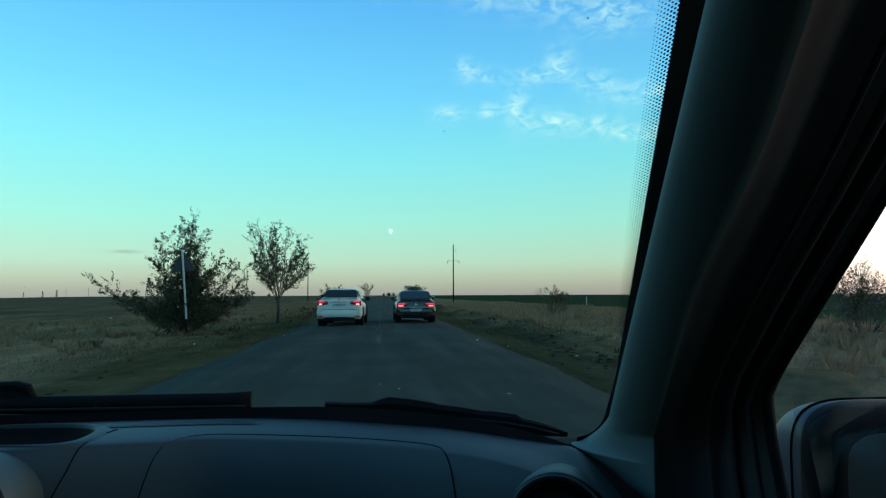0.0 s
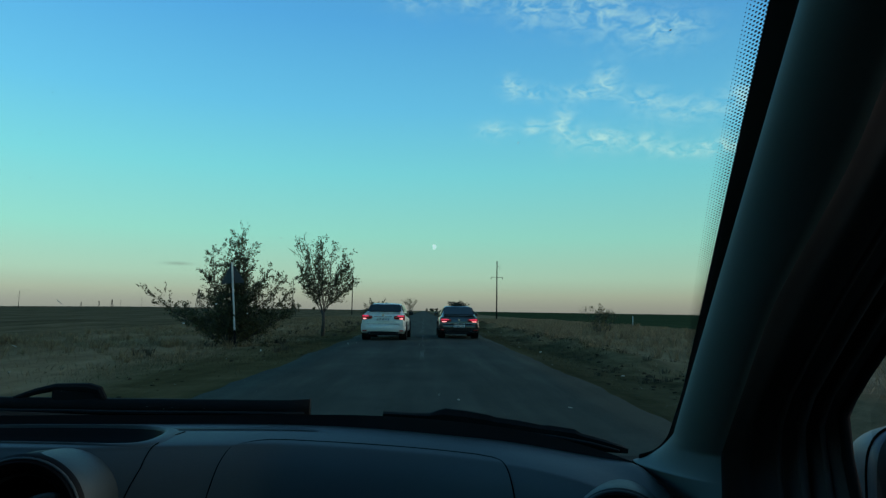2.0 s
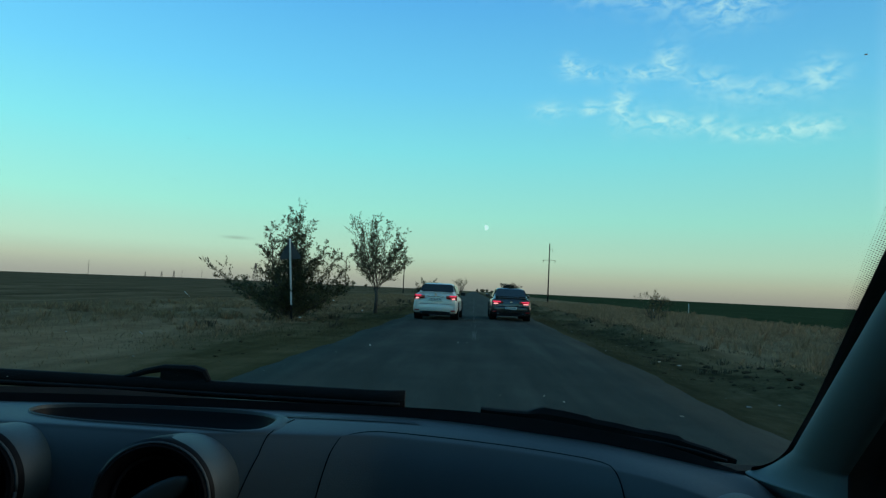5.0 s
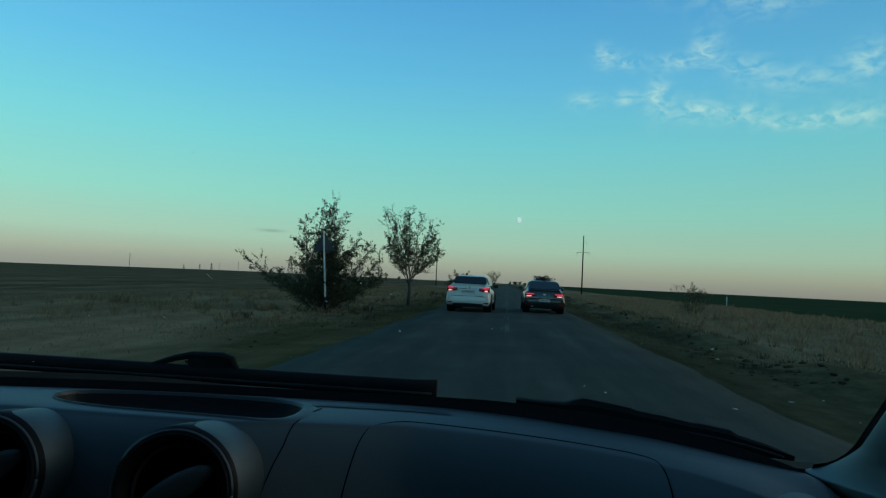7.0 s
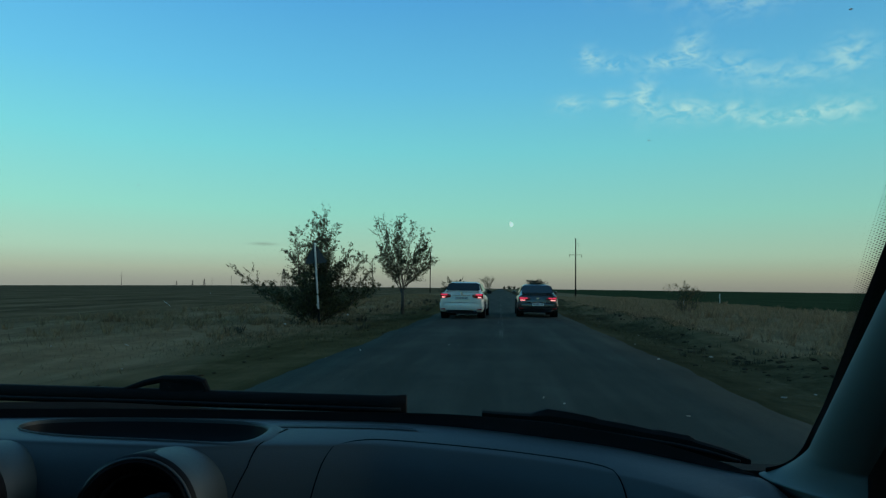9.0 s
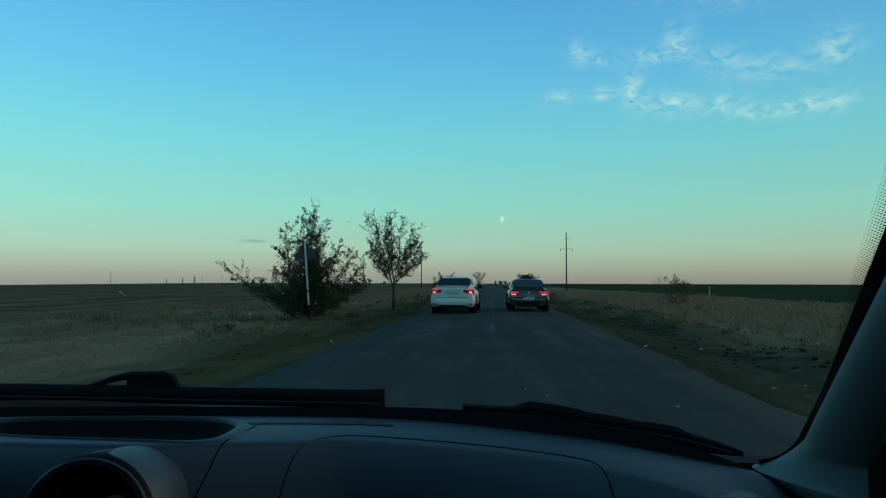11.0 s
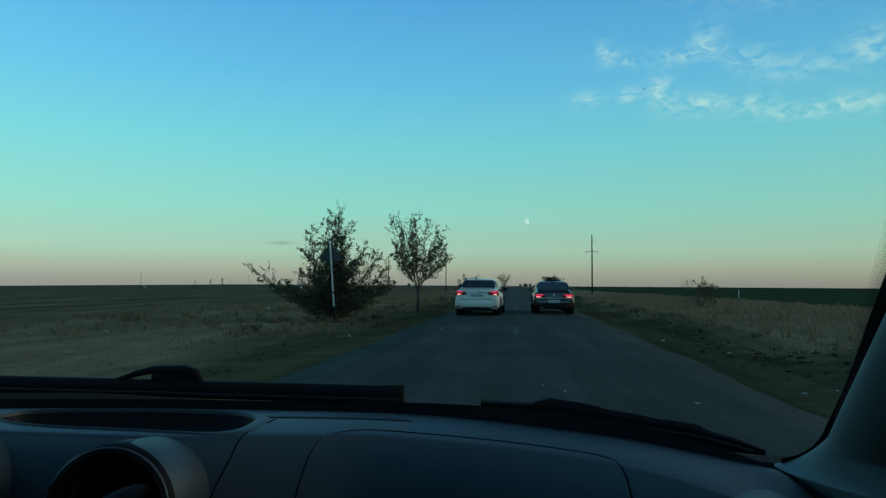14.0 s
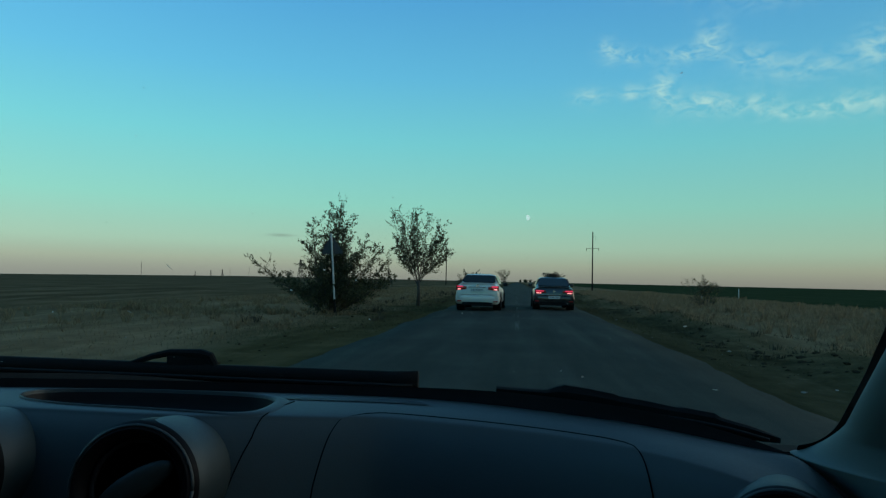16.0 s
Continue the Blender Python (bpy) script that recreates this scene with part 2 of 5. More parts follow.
def island_material(name, dark, light, rough=0.8, through=0.0):
    """Leaves or grass: every blade takes its own tone."""
    m = bpy.data.materials.new(name)
    m.use_nodes = True
    n = Nodes(m.node_tree)
    geo = n.add("ShaderNodeNewGeometry")
    col = n.ramp(geo.outputs["Random Per Island"], [(0.0, (*dark, 1)), (1.0, (*light, 1))])
    bsdf = n.add("ShaderNodeBsdfPrincipled", Roughness=rough)
    bsdf.inputs["Specular IOR Level"].default_value = 0.2
    n.link(col, bsdf.inputs["Base Color"])
    out = n.add("ShaderNodeOutputMaterial")
    if through:
        tr = n.add("ShaderNodeBsdfTranslucent")
        n.link(col, tr.inputs[0])
        mx = n.add("ShaderNodeMixShader", Fac=through)
        n.link(bsdf.outputs[0], mx.inputs[1])
        n.link(tr.outputs[0], mx.inputs[2])
        n.link(mx.outputs[0], out.inputs[0])
    else:
        n.link(bsdf.outputs[0], out.inputs[0])
    return m


ASPHALT = asphalt_material()
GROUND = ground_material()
ROADPAINT = material("worn_road_paint", (0.055, 0.062, 0.056), 0.95, other=(0.039, 0.047, 0.042), scale=1.6, fine=9.0)
DASH = material("blue_grey_dash_plastic", (0.0120, 0.0265, 0.0262), 0.55, other=(0.0082, 0.0185, 0.0195), scale=9.0, bump=0.0011, fine=420.0, spec=0.75)
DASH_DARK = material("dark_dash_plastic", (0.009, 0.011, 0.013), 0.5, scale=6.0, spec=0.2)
VENT_BLACK = material("satin_black_vent", (0.006, 0.006, 0.007), 0.45, scale=8.0, spec=0.07)
SEAM = material("black_gap", (0.003, 0.003, 0.003), 1.0, spec=0.0)
TRIM = material("grey_pillar_plastic", (0.126, 0.17, 0.162), 0.7, other=(0.11, 0.15, 0.144), scale=4.0, bump=0.0005, fine=500.0)
BLACK = material("black_rubber", (0.009, 0.0095, 0.01), 0.85, scale=10.0, spec=0.12)
SEAL = material("dull_black_seal", (0.05, 0.047, 0.047), 0.75, other=(0.038, 0.036, 0.036), scale=9.0, spec=0.15)
RIM_BLACK = material("matt_black_rim", (0.004, 0.004, 0.005), 0.6, spec=0.1)
FRIT = material("black_glass_border", (0.003, 0.003, 0.004), 0.4)
LINING = material("dark_roof_lining", (0.035, 0.035, 0.036), 0.95, scale=9.0)
WIPER = material("dusty_black_wiper", (0.006, 0.0065, 0.007), 0.8, other=(0.004, 0.0042, 0.0045), scale=14.0, spec=0.15)
SCUTTLE = material("dusty_scuttle_plastic", (0.03, 0.022, 0.017), 0.95, other=(0.018, 0.014, 0.011), spec=0.1)
SPECK = island_material("dried_insect_marks", (0.2, 0.19, 0.16), (0.6, 0.59, 0.54), 0.9, 0.7)
SPLASH = island_material("pale_dried_splashes", (0.36, 0.37, 0.33), (0.62, 0.63, 0.57), 0.9, 0.6)
WINDSCREEN = clear_glass("windscreen_glass", (0.775, 0.90, 0.83), 0.012, 0.018)
# near-black tint for unseen panes, chosen to dim the cabin
LIGHT_CUT_GLASS = clear_glass("light_cut_glass", (0.09, 0.1, 0.095), 0.02)
SIDE_GLASS = clear_glass("side_glass", (0.95, 0.97, 0.96), 0.02)
MIRROR = material("mirror_silver", (0.5, 0.49, 0.48), 0.06, 1.0, other=(0.46, 0.45, 0.44))
SILVER = material("silver_grey_paint", (0.036, 0.042, 0.05), 0.5, 0.0, scale=3.0, coat=0.1)
WHITE_PAINT = material("white_car_paint", (0.64, 0.61, 0.55), 0.3, other=(0.57, 0.545, 0.49), scale=2.0, coat=0.6)
DARK_PAINT = material("dark_car_paint", (0.02, 0.018, 0.017), 0.28, 0.0, other=(0.026, 0.023, 0.021), scale=2.0, spec=0.4, coat=0.8)
CAR_GLASS = material("dark_car_glass", (0.012, 0.015, 0.015), 0.16, scale=3.0, spec=0.24)
# paler, glossier copy of the glass above, standing in for reflected sky
CAR_GLASS_SKYLIT = material("skylit_car_glass", (0.02, 0.025, 0.024), 0.14, scale=3.0, spec=0.32)
CHROME = material("chrome", (0.6, 0.6, 0.6), 0.2, 1.0)
TYRE = material("tyre_rubber", (0.014, 0.014, 0.014), 0.85)
PLATE = material("plate_white", (0.62, 0.63, 0.62), 0.5)
INK = material("plate_ink", (0.1, 0.1, 0.1), 0.6)
LAMP_RED = material("tail_lamp_red", (0.32, 0.012, 0.012), 0.2, scale=6.0)
LAMP_LIT = glowing("lit_tail_lamp", (0.95, 0.035, 0.085), 0.75)
LAMP_HOT = glowing("lit_lamp_core", (1.0, 0.26, 0.26), 2.0)
CONCRETE = material("weathered_pole", (0.022, 0.02, 0.019), 0.9, scale=1.5, spec=0.1)
STEEL = material("galvanised_steel", (0.16, 0.16, 0.16), 0.6, 0.4, scale=3.0)
STEEL_DARK = material("dark_rusted_steel", (0.04, 0.037, 0.035), 0.8, 0.2, scale=3.0)
SIGN_BACK = material("grey_sign_back", (0.05, 0.056, 0.06), 0.7, 0.2)
POST_WHITE = material("white_post_paint", (0.5, 0.5, 0.48), 0.6, scale=6.0)
BARK = material("dark_bark", (0.06, 0.05, 0.04), 0.9, other=(0.03, 0.025, 0.02), scale=7.0, bump=0.01)
LEAF = island_material("dusty_leaves", (0.028, 0.034, 0.017), (0.105, 0.105, 0.052), 0.7, 0.35)
LEAF_DRY = island_material("yellowing_leaves", (0.07, 0.066, 0.03), (0.2, 0.17, 0.08), 0.75, 0.35)
GRASS_DRY = island_material("dry_grass_blades", (0.15, 0.112, 0.067), (0.28, 0.206, 0.127), 0.9, 0.55)
GRASS_THIN = island_material("thin_dry_grass_blades", (0.13, 0.098, 0.056), (0.24, 0.178, 0.104), 0.9, 0.55)
GRASS_LOW = island_material("low_verge_grass", (0.042, 0.042, 0.019), (0.105, 0.088, 0.046), 0.9, 0.4)
WEED = island_material("dark_weeds", (0.03, 0.026, 0.016), (0.085, 0.07, 0.045), 0.9)
SOIL = material("dark_turned_soil", (0.05, 0.038, 0.025), 1.0, other=(0.024, 0.019, 0.013), scale=3.0, fine=30.0, spec=0.0)
STONE = island_material("pale_stones", (0.12, 0.11, 0.095), (0.42, 0.39, 0.35), 0.9)
LUNAR = glowing("moonlit_rock", (0.8, 0.92, 0.86), 0.6)
WALL = material("far_shed_wall", (0.12, 0.11, 0.1), 0.9, scale=0.3)


# ---- mesh helpers ----
def mesh_object(name, verts, faces, mat, parent=None, label="", smooth=False):
    me = bpy.data.meshes.new(name)
    me.from_pydata([tuple(v) for v in verts], [], faces)
    me.materials.append(mat)
    if smooth:
        me.polygons.foreach_set("use_smooth", [True] * len(me.polygons))
    me.update()
    ob = new(name, me)
    ob.parent = parent
    return tagged(ob, label)


def part(name, bm, mat, parent=None, label="", smooth=False):
    bmesh.ops.recalc_face_normals(bm, faces=bm.faces)
    me = bpy.data.meshes.new(name)
    bm.to_mesh(me)
    bm.free()
    me.materials.append(mat)
    if smooth:
        me.polygons.foreach_set("use_smooth", [True] * len(me.polygons))
    ob = new(name, me)
    ob.parent = parent
    return tagged(ob, label)


def empty(name, place=(0, 0, 0), turn=0.0):
    ob = new(name)
    ob.matrix_world = pose(*place, 0, 0, turn)
    return ob


def add_loft(bm, rings, caps=True, closed=True):
    """Skin a run of rings that all have the same number of points."""
    rows = [[bm.verts.new(p) for p in r] for r in rings]
    n = len(rows[0])
    for a, b in zip(rows, rows[1:]):
        for k in range(n if closed else n - 1):
            bm.faces.new((a[k], a[(k + 1) % n], b[(k + 1) % n], b[k]))
    if caps and closed:
        bm.faces.new(rows[0][::-1])
        bm.faces.new(rows[-1])
    return rows


def add_tube(bm, path, radii, sides=6):
    path = [Vector(p) for p in path]
    rings = []
    for k, p in enumerate(path):
        d = (path[min(k + 1, len(path) - 1)] - path[max(k - 1, 0)]).normalized()
        u = d.cross(Vector((0.31, 0.2, 0.93)) if abs(d.z) < 0.9 else Vector((1, 0, 0))).normalized()
        v = d.cross(u)
        r = radii[k] if isinstance(radii, (list, tuple)) else radii
        rings.append([p + r * (math.cos(a) * u + math.sin(a) * v) for a in (2 * math.pi * j / sides for j in range(sides))])
    add_loft(bm, rings)


def add_box(bm, lo, hi, bevel=0.0, segments=2):
    made = bmesh.ops.create_cube(bm, size=1.0)["verts"]
    lo, hi = Vector(lo), Vector(hi)
    for v in made:
        v.co = Vector([lo[k] + (v.co[k] + 0.5) * (hi[k] - lo[k]) for k in range(3)])
    if bevel:
        edges = list({e for v in made for e in v.link_edges})
        bmesh.ops.bevel(bm, geom=edges, offset=bevel, segments=segments, affect="EDGES", profile=0.6)


def boxed(name, lo, hi, mat, parent=None, bevel=0.0, label="", segments=2):
    bm = bmesh.new()
    add_box(bm, lo, hi, bevel, segments)
    return part(name, bm, mat, parent, label, smooth=False)


def tube(name, path, radii, mat, parent=None, sides=6, label="", smooth=True):
    bm = bmesh.new()
    add_tube(bm, path, radii, sides)
    return part(name, bm, mat, parent, label, smooth)


def curve(xs, ys, x):
    """A smooth line through a few points."""
    return float(np.interp(x, xs, ys))


def smooth_curve(xs, ys):
    xs, ys = np.array(xs), np.array(ys)
    grid = np.linspace(xs[0], xs[-1], 200)
    vals = np.interp(grid, xs, ys)
    k = np.ones(25) / 25
    vals = np.convolve(np.pad(vals, 12, mode="reflect", reflect_type="odd"), k, mode="valid")
    return lambda x: float(np.interp(x, grid, vals))


def face_grid(us, vs, fn, flip=False):
    verts = [fn(u, v) for v in vs for u in us]
    n = len(us)
    faces = []
    for j in range(len(vs) - 1):
        for i in range(n - 1):
            q = (j * n + i, j * n + i + 1, (j + 1) * n + i + 1, (j + 1) * n + i)
            faces.append(q[::-1] if flip else q)
    return verts, faces


# ---- ground and road ----
LEAN = radians(0.85)


def fall(x, y):
    """The far side of the stubble field slopes gently away."""
    return 0.012 * max(0.0, -x - 0.42 * abs(y) - 8.0)


def relief(x, y):
    """Height of the verges: a shallow bank by the road and rough soil beside it."""
    h = -0.06 - fall(x, y)
    d = -3.15 - x if x < 0 else x - 3.05
    if d > 0:
        h += -0.05 * min(d, 1.0)
        if d < 60:
            fade = max(0.0, min(1.0, (d - 0.3) / 2.0)) * max(0.0, 1 - d / 60)
            h += fade * 0.16 * noise.noise(Vector((x * 0.35, y * 0.22, 0))) + fade * 0.07 * noise.noise(Vector((x * 1.1, y * 0.8, 3)))
            if x > 0:
                h += 0.42 * math.exp(-((d - 2.6) / 0.8) ** 2) * max(0, noise.noise(Vector((x * 0.5, y * 0.3, 9))) + 0.4)
    return h


def ground_sheet():
    near = np.arange(-30, 30.01, 0.6)
    xs = np.concatenate([-np.geomspace(4600, 31, 26), near, np.geomspace(31, 4600, 26)])
    ys = np.concatenate([[-400, -60, -15], np.arange(-4, 60, 0.7), np.geomspace(61, 4700, 60)])
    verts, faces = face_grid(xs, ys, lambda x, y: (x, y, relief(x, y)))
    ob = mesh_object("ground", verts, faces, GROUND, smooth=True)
    ob.rotation_euler.z = LEAN
    tagged(ob, "flat steppe with dry grass verges, stubble and green crop", "ground", kind="structure")


def edge_wobble(y, s):
    return 0.14 * noise.noise(Vector((y * 0.3, s * 7.0, 0))) + 0.07 * noise.noise(Vector((y * 1.3, s * 3.0, 5)))


def road():
    ys = np.concatenate([[-300, -40], np.arange(-4, 70, 0.4), np.geomspace(70.5, 4600, 70)])
    verts, faces = [], []
    us = np.linspace(0, 1, 9)
    for y in ys:
        l, r = -3.1 + edge_wobble(y, 1), 3.0 + edge_wobble(y, 2)
        for u in us:
            x = l + (r - l) * u
            z = -0.012 * (abs(u - 0.5) * 2) ** 2 * 3 + 0.012 * noise.noise(Vector((x * 0.4, y * 0.15, 2)))
            verts.append((x, y, z))
    n = len(us)
    for j in range(len(ys) - 1):
        for i in range(n - 1):
            faces.append((j * n + i, j * n + i + 1, (j + 1) * n + i + 1, (j + 1) * n + i))
    # the broken edges drop to the soil
    base = len(verts)
    for j, y in enumerate(ys):
        a, b = verts[j * n], verts[j * n + n - 1]
        verts.append((a[0] - 0.05, y, -0.12))
        verts.append((b[0] + 0.05, y, -0.12))
    for j in range(len(ys) - 1):
        faces.append((base + 2 * j, j * n, (j + 1) * n, base + 2 * j + 2))
        faces.append((j * n + n - 1, base + 2 * j + 1, base + 2 * j + 3, (j + 1) * n + n - 1))
    ob = mesh_object("road", verts, faces, ASPHALT, smooth=True)
    ob.rotation_euler.z = LEAN
    tagged(ob, "worn grey asphalt country road with crumbling edges", "road", kind="structure")
    # what is left of the centre line
    rnd = random.Random(4)
    for k in range(1, 12):
        y = 7.0 + 9.0 * k
        v, f = [], []
        for j in range(18):
            yy, x = y + rnd.uniform(0, 7.0), 0.02 + rnd.gauss(0, 0.05)
            l, w = rnd.uniform(0.8, 2.6), rnd.uniform(0.004, 0.012)
            z = 0.018 + 0.0001 * j + 0.012 * noise.noise(Vector((x * 0.4, yy * 0.15, 2)))
            q = len(v)
            v += [(x - w, yy, z), (x + w * rnd.uniform(0.3, 1), yy + l * 0.2, z), (x + w, yy + l, z), (x - w * rnd.uniform(0.2, 1), yy + l * 0.8, z)]
            f.append((q, q + 1, q + 2, q + 3))
        mark = mesh_object("road_marking", v, f, ROADPAINT)
        mark.rotation_euler.z = LEAN
        tagged(mark, "faded white dash of the road's centre line", "road marking", "centre line dashes", "structure")


ground_sheet()
road()


# ---- the cabin of the car that carries the camera ----
cabin = tagged(empty("car_cabin", (0, 0, 0)), "blue-grey plastic front cabin of a small car", "car interior")

BASE_X = [-1.35, -1.15, -0.95, -0.75, -0.58, -0.39, -0.20, -0.10, -0.03, 0.05, 0.12, 0.20, 0.28, 0.33, 0.50]
BASE_Y = [0.70, 0.84, 0.92, 0.967, 0.997, 1.014, 1.026, 1.022, 0.997, 0.962, 0.925, 0.892, 0.853, 0.81, 0.60]
far_edge = smooth_curve(BASE_X, BASE_Y)
CREASE_X = [-1.35, -0.8, -0.42, -0.33, -0.308, -0.295, -0.283, -0.27, -0.245, -0.21, -0.10, 0.0, 0.06, 0.12, 0.16, 0.22, 0.30, 0.36, 0.50]
CREASE_Y = [0.75, 0.815, 0.818, 0.832, 0.842, 0.864, 0.889, 0.904, 0.914, 0.918, 0.911, 0.885, 0.866, 0.845, 0.815, 0.76, 0.70, 0.65, 0.54]
crease = smooth_curve(CREASE_X, CREASE_Y)
crown = smooth_curve([-1.35, -0.42, -0.35, -0.28, -0.2, 0.1, 0.25, 0.34, 0.42, 0.5], [1.032, 1.032, 1.031, 1.025, 1.020, 1.018, 1.020, 0.985, 0.88, 0.80])


def ease(a, b, x):
    t = min(1.0, max(0.0, (x - a) / (b - a)))
    return t * t * (3 - 2 * t)


def dash_profile(x):
    """The dashboard's section: from the glass over the top, round the brow and down the face."""
    b, c, z = far_edge(x), crease(x), crown(x)
    c = min(c, b - 0.04)
    lift = -0.008 * ease(0.12, 0.29, x) - 0.18 * ease(0.30, 0.45, x)
    return [(b + 0.05, 1.015 + lift), (b, 1.028 + lift), (0.5 * (b + c), 0.5 * (1.03 + lift + z) + 0.001), (c + 0.012, z), (c - 0.004, z - 0.007),
            (c - 0.02, z - 0.03), (c - 0.037, z - 0.075), (c - 0.053, z - 0.14), (c - 0.058, z - 0.21), (c - 0.04, z - 0.32)]


def dash_point(x, u, lift=0.0):
    """A place on the dashboard: u runs 0 to 9 along the section."""
    p = dash_profile(x)
    k = min(int(u), len(p) - 2)
    t = u - k
    pts = [p[max(k - 1, 0)], p[k], p[k + 1], p[min(k + 2, len(p) - 1)]]

    def spline(i):
        a, b, c, d = (q[i] for q in pts)
        return 0.5 * (2 * b + (c - a) * t + (2 * a - 5 * b + 4 * c - d) * t * t + (3 * b - a - 3 * c + d) * t ** 3)

    y, z = spline(0), spline(1)
    if lift:
        y2, z2 = dash_point(x, u + 0.02)[1:]
        n = Vector((0, -(z - z2), (y - y2))).normalized()
        if n.z < 0 and n.y > 0:
            n = -n
        y, z = y + n.y * lift, z + n.z * lift
    return (x, y, z)


def dashboard():
    v, f = face_grid(np.linspace(-1.35, 0.47, 330), np.linspace(0, 9, 130), dash_point)

    ring = [tray_outline(2 * math.pi * k / 96, 0.0) for k in range(96)]

    def in_tray(q):
        x, y = sum(v[k][0] for k in q) / 4, sum(v[k][1] for k in q) / 4
        if v[q[0]][2] < 1.015 or not TRAY[0] - 0.2 < x < TRAY[0] + 0.2:
            return False
        inside = False
        for (x0, y0), (x1, y1) in zip(ring, ring[1:] + ring[:1]):
            if (y0 > y) != (y1 > y) and x < x0 + (y - y0) / (y1 - y0) * (x1 - x0):
                inside = not inside
        return inside
    hole = [q for q in f if in_tray(q)]
    gone = set(hole)
    f = [q for q in f if q not in gone]
    fine = [tray_outline(2 * math.pi * k / 720, 0.0006) for k in range(720)]
    us = np.linspace(1.0, 4.5, 120)
    for k in {i for q in hole for i in q} & {i for q in f for i in q}:
        x, y = min(fine, key=lambda p: (p[0] - v[k][0]) ** 2 + (p[1] - v[k][1]) ** 2)
        section = [dash_point(x, u) for u in us]
        v[k] = (x, y, float(np.interp(-y, [-p[1] for p in section], [p[2] for p in section])))
    mesh_object("dashboard", v, f, DASH, cabin, "smooth blue-grey plastic dashboard", smooth=True)
    # lid of the glove box, with its gap
    for name, grow, lift, mat in (("lid_gap", 0.0020, 0.0006, SEAM), ("glovebox_lid", 0.0, 0.0022, DASH)):
        v, f = [], []
        rows, n = 60, 44
        for j in range(rows + 1):
            w = j / rows
            top = 2.92 - (0.2 if grow else 0.0)
            u = top + w * (8.7 - top)
            # rounded upper corners: the outline draws in near the top
            left = curve([top, top + 0.12, top + 0.4, 3.7, 4.8, 6.1, 8.8], [-0.185, -0.205, -0.219, -0.231, -0.242, -0.253, -0.262], u) - grow
            right = curve([top, top + 0.1, top + 0.3, 4.3, 5.4, 8.8], [0.105, 0.125, 0.134, 0.142, 0.148, 0.156], u) + grow
            for i in range(n + 1):
                v.append(dash_point(left + (right - left) * i / n, u, lift))
        for j in range(rows):
            for i in range(n):
                a = j * (n + 1) + i
                f.append((a, a + 1, a + n + 2, a + n + 1))
        mesh_object(name, v, f, mat, cabin, "flush glove box lid" if mat is DASH else "", smooth=True)
    # slot for warm air under the glass, running out to a point
    v, f = face_grid(np.linspace(0, 1, 30), np.linspace(0, 1, 4),
                     lambda t, w: dash_point(-0.335 + 0.21 * t, 1.80 - 0.42 * (0.35 + 0.65 * t) * (1 - t ** 9) * (1 - w), 0.0012))
    mesh_object("defroster_slot", v, f, DASH_DARK, cabin)
    # curved joint between console and lid side
    path = [dash_point(curve([1.7, 2.5, 4.9, 6.2, 8.0], [-0.313, -0.322, -0.332, -0.350, -0.375], u), u, 0.0003) for u in np.linspace(1.95, 8.0, 26)]
    tube("panel_joint", path, 0.0008, SEAM, cabin, 5)


TRAY = (-0.518, 0.908, 0.181, 0.071)


def tray_outline(a, grow):
    """The tray's rounded outline: blunt towards the passenger, drawn out towards the driver."""
    c, s = math.cos(a), math.sin(a)
    e = 0.42 if c > 0 else 0.8
    x = TRAY[0] + (TRAY[2] + grow) * math.copysign(abs(c) ** e, c)
    y = TRAY[1] + (TRAY[3] + grow) * math.copysign(abs(s) ** (0.62 if c > 0 else 0.85), s)
    return x - 0.012 * max(0.0, s) * max(0.0, c), y - 0.02 * max(0.0, -c) * max(0.0, s)


def storage_tray():
    """A deep open tray sunk in the console, with a lip that broadens towards the passenger."""
    n = 120
    turns = [2 * math.pi * k / n for k in range(n)]
    us = np.linspace(1.0, 4.5, 120)

    def top(x, y):
        section = [dash_point(x, u) for u in us]
        return float(np.interp(-y, [-p[1] for p in section], [p[2] for p in section]))

    def skin(rings):
        bm = bmesh.new()
        add_loft(bm, [[(x, y, top(x, y) + z) for x, y in (tray_outline(a, g * (0.12 + 1.7 * max(0.0, math.cos(a)) ** 3) if g > 0 else g) for a in turns)] for g, z in rings], caps=False)
        return bm
    part("tray_rim", skin(((0.012, -0.002), (0.010, 0.0008), (0.006, 0.0022), (0.002, 0.0024), (0.0, 0.0012), (-0.0008, -0.003))), DASH, cabin, smooth=True)
    # wall and floor take darker plastic in place of shade in the recess
    part("tray_wall", skin(((-0.0006, -0.0022), (-0.002, -0.012), (-0.006, -0.040), (-0.016, -0.048))), DASH_DARK, cabin, "inner wall of the tray, darkened for shade", smooth=True)
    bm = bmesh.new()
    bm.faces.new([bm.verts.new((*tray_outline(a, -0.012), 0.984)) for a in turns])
    part("tray_floor", bm, DASH_DARK, cabin, "tray floor, darkened for shade in the recess")


